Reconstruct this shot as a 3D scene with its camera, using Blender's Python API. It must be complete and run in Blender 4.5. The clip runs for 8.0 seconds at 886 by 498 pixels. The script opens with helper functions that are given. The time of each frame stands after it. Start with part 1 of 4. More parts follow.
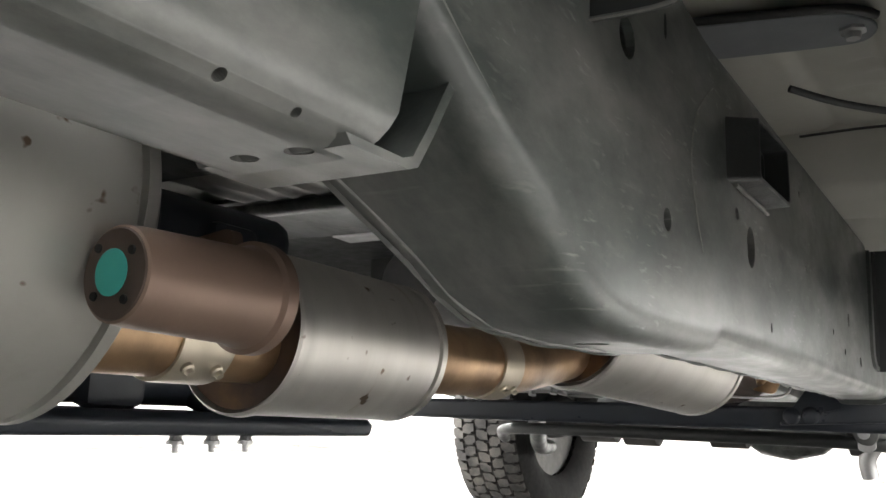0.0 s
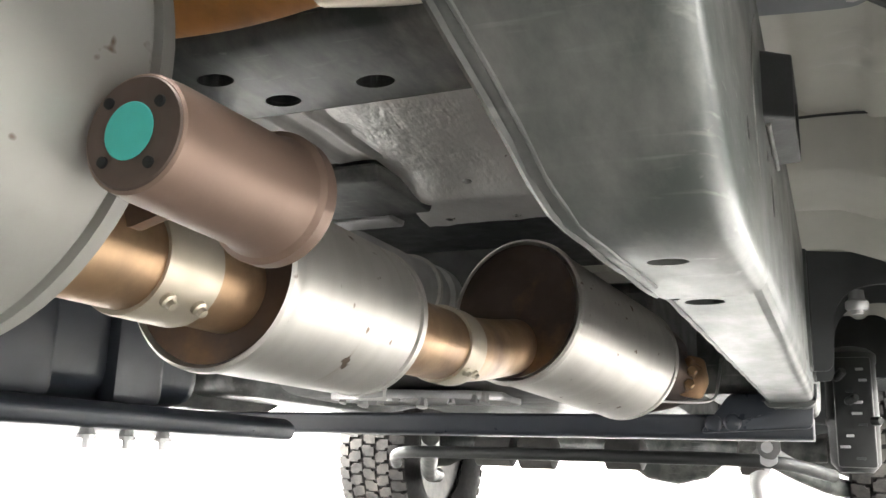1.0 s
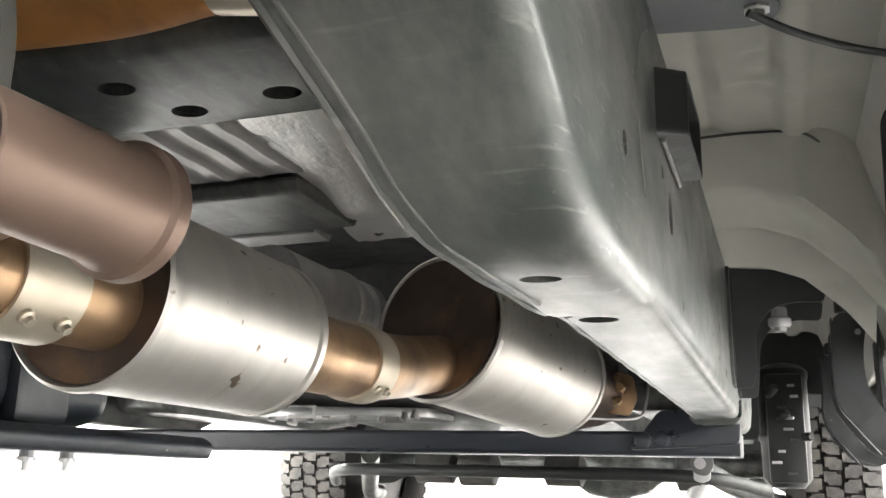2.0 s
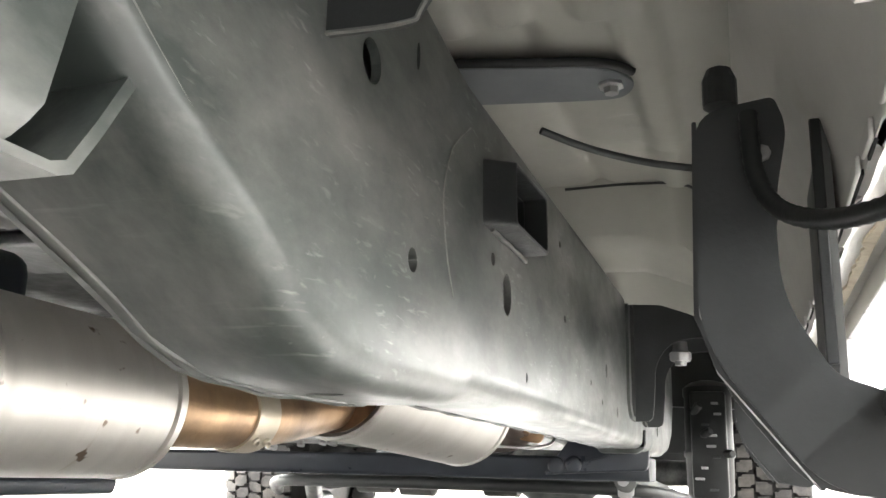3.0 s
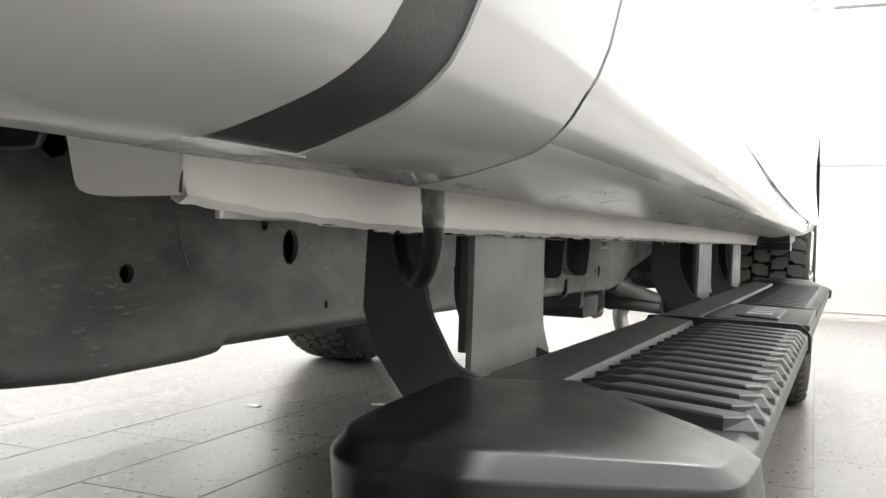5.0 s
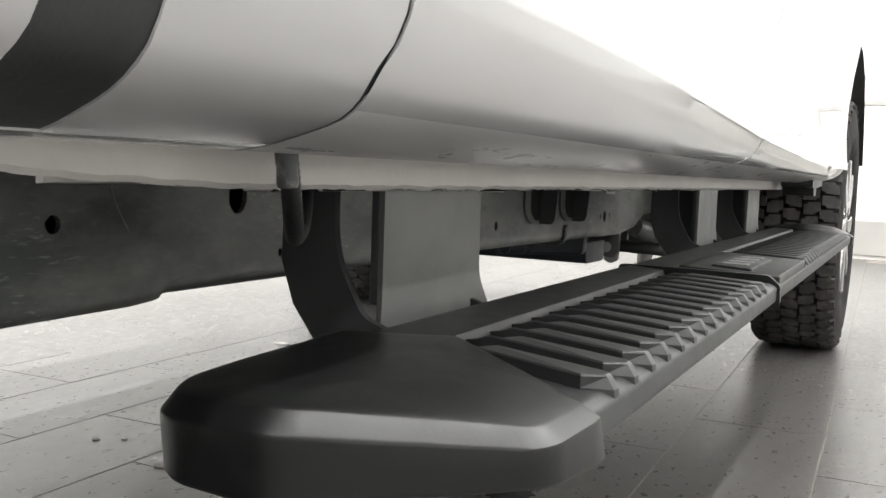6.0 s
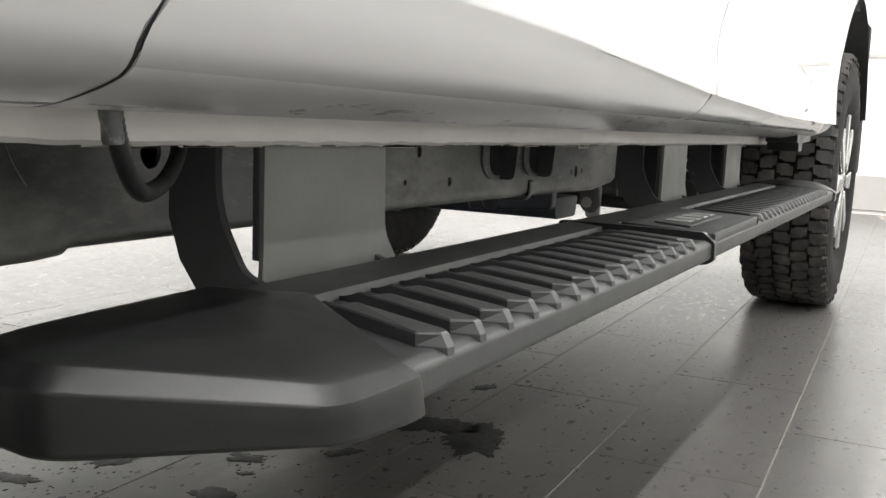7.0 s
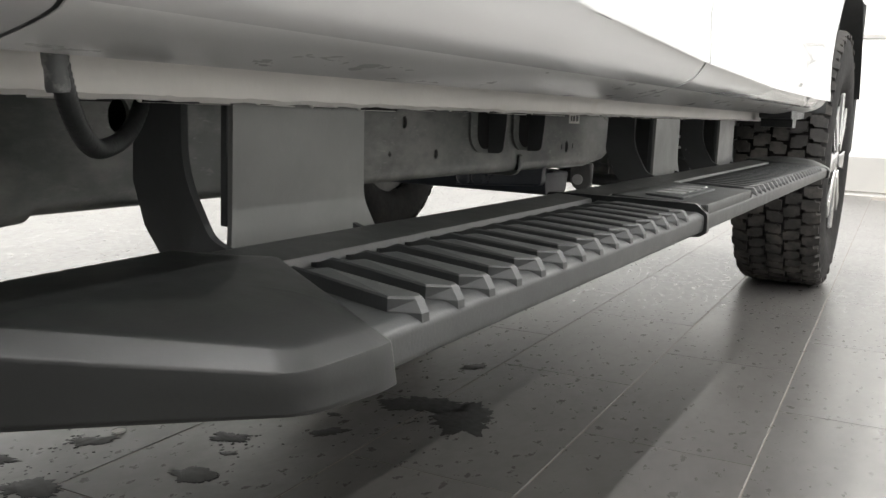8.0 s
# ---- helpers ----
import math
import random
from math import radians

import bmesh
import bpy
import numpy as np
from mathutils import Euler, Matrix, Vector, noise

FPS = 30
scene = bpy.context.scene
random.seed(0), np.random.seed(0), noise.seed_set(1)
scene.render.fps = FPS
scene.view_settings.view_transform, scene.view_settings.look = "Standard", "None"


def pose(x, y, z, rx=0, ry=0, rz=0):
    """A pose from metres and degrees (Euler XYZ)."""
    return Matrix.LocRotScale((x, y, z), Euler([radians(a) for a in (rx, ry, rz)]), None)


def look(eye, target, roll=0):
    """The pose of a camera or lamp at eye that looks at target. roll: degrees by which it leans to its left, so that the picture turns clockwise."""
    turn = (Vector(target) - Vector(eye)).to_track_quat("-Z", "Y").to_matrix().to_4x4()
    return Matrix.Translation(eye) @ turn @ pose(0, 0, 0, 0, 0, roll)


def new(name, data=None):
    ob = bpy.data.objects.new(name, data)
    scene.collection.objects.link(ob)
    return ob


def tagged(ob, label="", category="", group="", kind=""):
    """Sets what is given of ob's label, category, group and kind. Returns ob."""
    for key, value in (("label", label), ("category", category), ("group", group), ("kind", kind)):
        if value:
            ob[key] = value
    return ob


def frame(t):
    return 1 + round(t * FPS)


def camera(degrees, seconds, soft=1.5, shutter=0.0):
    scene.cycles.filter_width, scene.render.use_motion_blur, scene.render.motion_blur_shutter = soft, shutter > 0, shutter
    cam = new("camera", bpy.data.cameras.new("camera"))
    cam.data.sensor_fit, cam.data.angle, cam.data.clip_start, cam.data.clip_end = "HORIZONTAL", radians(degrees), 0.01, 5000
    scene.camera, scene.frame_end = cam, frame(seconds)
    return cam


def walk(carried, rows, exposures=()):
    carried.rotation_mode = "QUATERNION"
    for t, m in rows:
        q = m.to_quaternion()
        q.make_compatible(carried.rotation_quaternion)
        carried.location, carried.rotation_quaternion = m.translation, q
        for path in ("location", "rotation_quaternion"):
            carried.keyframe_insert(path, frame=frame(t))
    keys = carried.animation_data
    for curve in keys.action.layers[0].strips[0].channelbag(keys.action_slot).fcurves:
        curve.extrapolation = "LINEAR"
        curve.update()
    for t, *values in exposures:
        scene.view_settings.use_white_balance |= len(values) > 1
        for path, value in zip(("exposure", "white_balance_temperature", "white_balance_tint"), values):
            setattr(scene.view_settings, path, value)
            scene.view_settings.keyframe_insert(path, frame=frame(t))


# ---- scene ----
cam = camera(52.0, 8.0)
PATH = [
    (0, (0.806, 0.298, 0.399), (-0.238, 1.964, 0.762), 2.1),
    (0.4, (0.756, 0.332, 0.363), (-0.133, 2.07, 0.797), 1.1),
    (0.5, (0.741, 0.336, 0.359), (-0.118, 2.088, 0.795), 1.0),
    (0.8, (0.704, 0.338, 0.351), (-0.11, 2.11, 0.795), 2.0),
    (1, (0.685, 0.33, 0.345), (-0.094, 2.114, 0.803), 1.7),
    (1.2, (0.677, 0.325, 0.341), (-0.077, 2.119, 0.803), 1.6),
    (2.3, (0.748, 0.37, 0.361), (0.087, 2.19, 0.863), 1.3),
    (2.5, (0.77, 0.373, 0.372), (0.125, 2.198, 0.875), 1.3),
    (3, (0.812, 0.352, 0.405), (0.185, 2.19, 0.882), 1.4),
    (3.3, (0.849, 0.345, 0.426), (0.221, 2.189, 0.878), 1.4),
    (3.5, (0.876, 0.342, 0.44), (0.249, 2.193, 0.868), 1.7),
    (3.7, (0.899, 0.336, 0.456), (0.282, 2.202, 0.832), 1.1),
    (4, (0.936, 0.326, 0.469), (0.305, 2.207, 0.736), 1.1),
    (4.2, (0.963, 0.317, 0.483), (0.318, 2.2, 0.673), 1.4),
    (4.5, (1.02, 0.304, 0.512), (0.28, 2.159, 0.597), 2.2),
    (4.7, (1.048, 0.306, 0.526), (0.273, 2.15, 0.557), 2.0),
    (5.8, (1.155, 0.344, 0.554), (0.249, 2.121, 0.414), 2.2),
    (6, (1.171, 0.348, 0.554), (0.253, 2.117, 0.386), 2.1),
    (6.5, (1.197, 0.359, 0.547), (0.256, 2.109, 0.321), 2.2),
    (7, (1.251, 0.393, 0.559), (0.304, 2.134, 0.289), 2.2),
    (7.5, (1.265, 0.423, 0.555), (0.315, 2.157, 0.253), 2.2),
    (8, (1.245, 0.423, 0.544), (0.316, 2.168, 0.237), 2.3),
]
EXPOSURES = [(0.0, 1.86), (0.5, 2.9), (1.2, 3.05), (2.3, 3.0), (3.0, 3.02), (3.5, 2.98), (4.0, 2.15), (4.5, 1.32), (4.7, 1.03), (5.8, 0.28), (8.0, 0.27)]
walk(cam, [(t, look(eye, target, roll)) for t, eye, target, roll in PATH], EXPOSURES)

# ---- light ----
world = bpy.data.worlds.new("world")
scene.world = world
world.use_nodes = True
world.node_tree.nodes["Background"].inputs[0].default_value = (0.9, 0.95, 1.0, 1)
world.node_tree.nodes["Background"].inputs[1].default_value = 0.05

ROOM = (-5.9, 6.6, -5.0, 8.15, 4.2)        # x0, x1, y0, y1, height
TUBES = [(-4.0, 130), (-1.75, 120), (0.5, 110), (2.4, 66), (5.0, 54)]  # ceiling light rows: x, watts
# at y -2.6 the two right rows are added to brighten the cab back
LAMP_Y = (-2.6, 1.6, 5.8)


def lamp(x, watts, y, length):
    d = bpy.data.lights.new("tube_light", "AREA")
    d.shape, d.size, d.size_y, d.energy, d.color = "RECTANGLE", 0.07, length, watts, (1.0, 0.992, 0.985)
    o = new("tube_light", d)
    o.location = (x, y, ROOM[4] - 0.16)
    return o


for x, watts in TUBES:
    for y in LAMP_Y:
        lamp(x, watts, y, 3.4)


# ---- materials ----
def material(name, colour, rough=0.5, metal=0.0, spread=0.12, scale=8.0, bump=0.0, bump_scale=120.0, stain=None, stain_scale=3.0,
             stain_at=(0.5, 0.7), coat=0.0, rough_spread=0.1, stretch=(1, 1, 1), coat_rough=0.06, spec=0.5, per_object=0.0, speck=None, speck_at=0.72, speck_scale=60.0, scratch=None):
    m = bpy.data.materials.new(name)
    m.use_nodes = True
    nt = m.node_tree
    n, l = nt.nodes, nt.links
    b = n["Principled BSDF"]
    b.inputs["Metallic"].default_value = metal
    b.inputs["Coat Weight"].default_value = coat
    b.inputs["Coat Roughness"].default_value = coat_rough
    b.inputs["Specular IOR Level"].default_value = spec
    co = n.new("ShaderNodeTexCoord")
    mp = n.new("ShaderNodeMapping")
    mp.inputs["Scale"].default_value = stretch
    l.new(co.outputs["Object"], mp.inputs[0])

    def noise_node(s, detail=5.0, rough_=0.6, plain=False):
        t = n.new("ShaderNodeTexNoise")
        t.inputs["Scale"].default_value, t.inputs["Detail"].default_value, t.inputs["Roughness"].default_value = s, detail, rough_
        l.new(co.outputs["Object"] if plain else mp.outputs[0], t.inputs["Vector"])
        return t.outputs["Fac"]

    def ramp(fac, lo, hi, a=0.0, z=1.0):
        r = n.new("ShaderNodeMapRange")
        r.inputs["From Min"].default_value, r.inputs["From Max"].default_value = lo, hi
        r.inputs["To Min"].default_value, r.inputs["To Max"].default_value = a, z
        l.new(fac, r.inputs["Value"])
        return r.outputs[0]

    def mix(fac, a, c):
        x = n.new("ShaderNodeMix")
        x.data_type = "RGBA"
        l.new(fac, x.inputs[0])
        for socket, v in ((x.inputs[6], a), (x.inputs[7], c)):
            if isinstance(v, tuple):
                socket.default_value = (*v, 1)
            else:
                l.new(v, socket)
        return x.outputs[2]

    c = colour
    grain = noise_node(scale)
    col = mix(ramp(grain, 0.3, 0.7), tuple(v * (1 - spread) for v in c), tuple(min(1, v * (1 + spread)) for v in c))
    if stain:
        col = mix(ramp(noise_node(stain_scale, 8.0, 0.65), *stain_at), col, stain)
    if speck:
        col = mix(ramp(noise_node(speck_scale, 2.0, 0.5, True), speck_at, speck_at + 0.05), col, speck)
    if scratch:
        # scuffs gather in patches: short bent strokes of three directions, and flakes between them
        patch = ramp(noise_node(11, 3.0, 0.55, True), 0.46, 0.62, 0.12, 1.0)
        for turn_, sc, lo in ((0.25, (12, 40, 230), 0.63), (-0.75, (12, 48, 200), 0.64), (1.2, (12, 60, 170), 0.65), (0.5, (60, 110, 150), 0.68)):
            m2 = n.new("ShaderNodeMapping")
            m2.inputs["Scale"].default_value, m2.inputs["Rotation"].default_value = sc, (turn_, 0.1, 0.2)
            l.new(co.outputs["Object"], m2.inputs[0])
            t2 = n.new("ShaderNodeTexNoise")
            t2.inputs["Scale"].default_value, t2.inputs["Detail"].default_value, t2.inputs["Distortion"].default_value = 1.0, 4.0, 0.4
            l.new(m2.outputs[0], t2.inputs["Vector"])
            both = n.new("ShaderNodeMath")
            both.operation = "MULTIPLY"
            l.new(ramp(t2.outputs["Fac"], lo, lo + 0.12, 0.0, 0.36), both.inputs[0])
            l.new(patch, both.inputs[1])
            col = mix(both.outputs[0], col, scratch)
    if per_object:
        info = n.new("ShaderNodeObjectInfo")
        hsv = n.new("ShaderNodeHueSaturation")
        l.new(ramp(info.outputs["Random"], 0, 1, 1 - per_object, 1 + per_object), hsv.inputs["Value"])
        l.new(col, hsv.inputs["Color"])
        col = hsv.outputs[0]
    l.new(col, b.inputs["Base Color"])
    l.new(ramp(noise_node(scale * 1.7), 0.3, 0.7, max(0.02, rough - rough_spread), min(1, rough + rough_spread)), b.inputs["Roughness"])
    if bump:
        bp = n.new("ShaderNodeBump")
        bp.inputs["Strength"].default_value, bp.inputs["Distance"].default_value = 1.0, bump
        l.new(noise_node(bump_scale, 3.0), bp.inputs["Height"])
        l.new(bp.outputs[0], b.inputs["Normal"])
    return m


def glow(name, colour, strength):
    m = bpy.data.materials.new(name)
    m.use_nodes = True
    b = m.node_tree.nodes["Principled BSDF"]
    b.inputs["Base Color"].default_value = (*colour, 1)
    b.inputs["Emission Color"].default_value = (*colour, 1)
    b.inputs["Emission Strength"].default_value = strength
    return m


FRAME = material("frame_coating", (0.037, 0.045, 0.041), 0.46, 0.0, 0.5, 9, 0.0004, 55, stain=(0.185, 0.183, 0.172), stain_scale=15, stain_at=(0.43, 0.74), stretch=(1, 0.4, 0.8), scratch=(0.42, 0.42, 0.40), rough_spread=0.14, coat=0.6, coat_rough=0.27)
SCUFF = material("rubbed_coating", (0.15, 0.15, 0.14), 0.5, 0.0, 0.3, 60)
# unseen south wall, toned grey so the end cap reflects something dark
END_GREY = material("grey_end_wall", (0.25, 0.25, 0.255), 0.6, 0.0, 0.08, 3)
WHITE = material("white_paint", (0.62, 0.62, 0.618), 0.22, 0.0, 0.015, 3, coat=1.0, rough_spread=0.04)
UNDERSEAL = material("white_sill_coating", (0.76, 0.74, 0.705), 0.5, 0.0, 0.06, 10, 0.0006, 40, stain=(0.56, 0.49, 0.38), stain_scale=6, stain_at=(0.60, 0.85))
CHIP = material("stone_chip_coating", (0.68, 0.68, 0.67), 0.34, 0.0, 0.03, 20, 0.00025, 130, stretch=(1, 0.45, 1), coat=0.5, coat_rough=0.12)
PRIMER = material("floor_pan_primer", (0.47, 0.468, 0.42), 0.55, 0.0, 0.12, 5, 0.0004, 30, stain=(0.35, 0.348, 0.305), stain_scale=4, stain_at=(0.55, 0.8))
STEEL = material("satin_stainless", (0.64, 0.62, 0.585), 0.45, 0.9, 0.06, 6, stretch=(1, 6, 1), stain=(0.42, 0.36, 0.28), stain_scale=5, stain_at=(0.62, 0.8), speck=(0.16, 0.11, 0.075), speck_at=0.70, speck_scale=62, rough_spread=0.08)
DRUM = material("dull_aluminised_steel", (0.40, 0.395, 0.365), 0.5, 0.6, 0.10, 5, 0.0002, 60, stain=(0.27, 0.255, 0.22), stain_scale=6, stain_at=(0.5, 0.8), speck=(0.13, 0.09, 0.06), speck_at=0.69, speck_scale=70, rough_spread=0.1)
CAST = material("dark_cast_metal", (0.13, 0.13, 0.128), 0.55, 0.4, 0.25, 14, 0.0008, 60)
HEATED = material("heat_tinted_steel", (0.45, 0.30, 0.175), 0.38, 0.8, 0.25, 9, stain=(0.20, 0.13, 0.085), stain_scale=12, stain_at=(0.45, 0.75), rough_spread=0.1)
RUST = material("orange_rust", (0.42, 0.19, 0.055), 0.6, 0.1, 0.25, 12, stain=(0.25, 0.10, 0.035), stain_scale=15, stain_at=(0.5, 0.75))
CLAMP = material("clamp_steel", (0.58, 0.52, 0.42), 0.42, 0.75, 0.12, 12, stain=(0.33, 0.23, 0.14), stain_scale=20, stain_at=(0.58, 0.75))
BROWN = material("brown_oxide_steel", (0.225, 0.155, 0.120), 0.45, 0.45, 0.12, 7, 0.0002, 90, stain=(0.20, 0.14, 0.11), stain_scale=14, stain_at=(0.52, 0.8))
DARKCAP = material("scaled_end_cap", (0.115, 0.085, 0.07), 0.42, 0.6, 0.3, 14, stain=(0.28, 0.17, 0.09), stain_scale=10, stain_at=(0.55, 0.75))
CYAN = material("turquoise_paint", (0.05, 0.42, 0.36), 0.5, 0.0, 0.08, 30, stain=(0.04, 0.2, 0.18), stain_scale=60, stain_at=(0.68, 0.75))
BLACK = material("black_plastic", (0.022, 0.024, 0.024), 0.42, 0.0, 0.2, 20, 0.0003, 300)
BOARD = material("textured_black_board", (0.010, 0.011, 0.0107), 0.33, 0.0, 0.15, 30, 0.00006, 420, rough_spread=0.04, spec=0.55)
TREAD = material("grey_black_tread", (0.030, 0.032, 0.032), 0.46, 0.0, 0.15, 30, 0.00015, 420, rough_spread=0.04, spec=0.8)
PLATE = material("grey_bracket_coat", (0.17, 0.172, 0.168), 0.45, 0.0, 0.10, 12, 0.0002, 160, stain=(0.22, 0.22, 0.21), stain_scale=6, stain_at=(0.55, 0.85))
FROST = material("frosted_sealant", (0.10, 0.105, 0.105), 0.4, 0.0, 0.3, 60, 0.0006, 120, stain=(0.30, 0.30, 0.295), stain_scale=70, stain_at=(0.5, 0.62))
STRIP = material("blue_grey_strip", (0.20, 0.215, 0.225), 0.5, 0.0, 0.1, 12)
COATED = material("black_powder_coat", (0.046, 0.049, 0.050), 0.42, 0.0, 0.15, 15, 0.0003, 200, speck=(0.35, 0.35, 0.34), speck_at=0.76, speck_scale=28)
RUBBER = material("tyre_rubber", (0.040, 0.038, 0.036), 0.72, 0.0, 0.25, 30, 0.0006, 90, stain=(0.13, 0.12, 0.105), stain_scale=11, stain_at=(0.45, 0.75))
DARKALLOY = material("dusty_wheel_barrel", (0.10, 0.098, 0.094), 0.5, 0.5, 0.2, 14, stain=(0.2, 0.19, 0.17), stain_scale=9, stain_at=(0.55, 0.8))
SIDEWALL = material("black_sidewall", (0.019, 0.018, 0.018), 0.8, 0.0, 0.2, 30, 0.0004, 90, stain=(0.036, 0.034, 0.031), stain_scale=9, stain_at=(0.5, 0.8), spec=0.25)
CHROME = material("bright_alloy", (0.52, 0.52, 0.52), 0.14, 1.0, 0.1, 12, 0.0004, 25)
ALLOY = material("cast_aluminium", (0.50, 0.50, 0.50), 0.42, 0.8, 0.15, 20, 0.0005, 80)
DULL = material("dull_ribbed_shield", (0.42, 0.415, 0.40), 0.45, 0.55, 0.12, 14, 0.0006, 60)
FOIL = material("heat_shield_foil", (0.72, 0.71, 0.69), 0.36, 0.70, 0.08, 12, 0.0018, 75, stretch=(1.6, 0.8, 1))
TANK = material("black_blue_tank", (0.030, 0.036, 0.046), 0.36, 0.0, 0.2, 8, 0.0003, 80)
# flat black that paints the shade inside cavities and gaps
SHADE_BLACK = material("cavity_shade_black", (0.004, 0.004, 0.004), 0.9)
TILE = material("grey_porcelain_tile", (0.125, 0.120, 0.114), 0.31, 0.0, 0.16, 26, 0.00025, 60, stain=(0.160, 0.155, 0.147), stain_scale=8, stain_at=(0.47, 0.78), per_object=0.06, rough_spread=0.06, stretch=(1, 0.6, 1), spec=0.42)
GROUT = material("tile_grout", (0.29, 0.265, 0.235), 0.85, 0.0, 0.2, 20, stain=(0.13, 0.115, 0.10), stain_scale=5, stain_at=(0.5, 0.7))
WALL = material("white_wall_panel", (0.82, 0.82, 0.80), 0.45, 0.0, 0.02, 1.5)
PLINTH = material("grey_wall_plinth", (0.40, 0.39, 0.37), 0.5, 0.0, 0.06, 2)
CEIL = material("white_ceiling", (0.8, 0.8, 0.79), 0.8, 0.0, 0.03, 2)
SEALANT = material("tan_seam_sealant", (0.55, 0.48, 0.37), 0.6, 0.0, 0.12, 120, 0.0006, 150, stain=(0.38, 0.30, 0.20), stain_scale=90, stain_at=(0.52, 0.72))
WET = material("wet_tile_film", (0.022, 0.022, 0.021), 0.42, 0.0, 0.1, 40, rough_spread=0.1, spec=0.12)
WATER = material("water_film", (0.026, 0.026, 0.025), 0.17, 0.0, 0.0, 5, rough_spread=0.03, spec=0.2)
PAPER = material("pale_litter", (0.7, 0.69, 0.66), 0.7, 0.0, 0.1, 40)
TUBE = glow("tube_glow", (1.0, 0.98, 0.95), 6.0)


# ---- builders ----
def part(name, bm, mat, parent=None, label="", smooth=None):
    if smooth is not None:
        for fc in bm.faces:
            fc.smooth = True
        for e in bm.edges:
            if len(e.link_faces) == 2 and e.calc_face_angle(0) > radians(smooth):
                e.smooth = False
    me = bpy.data.meshes.new(name)
    bm.to_mesh(me)
    bm.free()
    me.materials.append(mat)
    o = new(name, me)
    if parent:
        o.parent = parent
    if label:
        o["label"] = label
    return o


def thing(name, label, category, kind="", group=""):
    return tagged(new(name), label, category, group, kind)


def box(x0, x1, y0, y1, z0, z1, bevel=0.0, seg=2, bm=None):
    out = bm or bmesh.new()
    own = bmesh.new() if bm else out
    bmesh.ops.create_cube(own, size=1.0, matrix=Matrix.LocRotScale(((x0 + x1) / 2, (y0 + y1) / 2, (z0 + z1) / 2), None, (x1 - x0, y1 - y0, z1 - z0)))
    if bevel:
        bmesh.ops.bevel(own, geom=own.edges[:], offset=bevel, segments=seg, affect="EDGES", profile=0.5)
    if bm:
        join(out, own)
    return out


def join(bm, other, m=None):
    """Adds another bmesh to bm, and frees it."""
    if m:
        bmesh.ops.transform(other, matrix=m, verts=other.verts)
    tmp = bpy.data.meshes.new("tmp")
    other.to_mesh(tmp)
    other.free()
    bm.from_mesh(tmp)
    bpy.data.meshes.remove(tmp)
    return bm


def loft(rings, caps=True, closed=True):
    """A skin over rings of points, all with as many points."""
    bm = bmesh.new()
    vs = [[bm.verts.new(p) for p in ring] for ring in rings]
    n = len(vs[0])
    for a, b in zip(vs, vs[1:]):
        for i in range(n if closed else n - 1):
            bm.faces.new((a[i], a[(i + 1) % n], b[(i + 1) % n], b[i]))
    if caps and closed:
        bm.faces.new(vs[0][::-1])
        bm.faces.new(vs[-1])
    bmesh.ops.recalc_face_normals(bm, faces=bm.faces)
    return bm


def lathe(profile, centre, axis=(0, 1, 0), n=48, caps=True):
    """A solid of revolution: profile rows of (along, radius) from centre along axis."""
    q = Vector((0, 0, 1)).rotation_difference(Vector(axis))
    rings = [[Vector(centre) + q @ Vector((r * math.cos(a), r * math.sin(a), s)) for a in (2 * math.pi * i / n for i in range(n))] for s, r in profile]
    return loft(rings, caps)


def sweep(points, radius, n=12, steps=8, ridge=0.0):
    """A round tube along a smooth line through the points."""
    pts = [Vector(p) for p in points]
    line = []
    for i in range(len(pts) - 1):
        p0, p1, p2, p3 = pts[max(i - 1, 0)], pts[i], pts[i + 1], pts[min(i + 2, len(pts) - 1)]
        for k in range(steps):
            t = k / steps
            line.append(0.5 * (2 * p1 + (p2 - p0) * t + (2 * p0 - 5 * p1 + 4 * p2 - p3) * t * t + (3 * p1 - p0 - 3 * p2 + p3) * t ** 3))
    line.append(pts[-1])
    rings, up = [], Vector((0.31, 0.17, 0.93))
    for i, p in enumerate(line):
        d = (line[min(i + 1, len(line) - 1)] - line[max(i - 1, 0)]).normalized()
        u = (up - d * up.dot(d)).normalized()
        up = u
        v = d.cross(u)
        r = radius * (1 + ridge * (i % 2))
        rings.append([p + r * (u * math.cos(a) + v * math.sin(a)) for a in (2 * math.pi * k / n for k in range(n))])
    return loft(rings)


def prism(outline, axis, lo, hi, bevel=0.0, seg=2):
    """A flat outline, thick along the axis. x: outline of (y, z); y: of (x, z); z: of (x, y)."""
    put = {"x": lambda a, b, c: (c, a, b), "y": lambda a, b, c: (a, c, b), "z": lambda a, b, c: (a, b, c)}[axis]
    bm = loft([[put(a, b, c) for a, b in outline] for c in (lo, hi)])
    if bevel:
        bmesh.ops.bevel(bm, geom=bm.edges[:], offset=bevel, segments=seg, affect="EDGES", profile=0.5)
    return bm


def rounded(points, r, k=5):
    """An outline with its corners rounded; r is one radius, or one for each corner."""
    out, n = [], len(points)
    for i in range(n):
        p, a, b = Vector(points[i]), Vector(points[i - 1]), Vector(points[(i + 1) % n])
        rr = r[i] if isinstance(r, (list, tuple)) else r
        u, v = (a - p).normalized(), (b - p).normalized()
        rr = min(rr, 0.49 * (a - p).length, 0.49 * (b - p).length)
        if rr <= 1e-6:
            out += [tuple(p)]
            continue
        s, e = p + u * rr, p + v * rr
        out += [tuple((1 - t) ** 2 * s + 2 * t * (1 - t) * p + t * t * e) for t in (j / k for j in range(k + 1))]
    return out


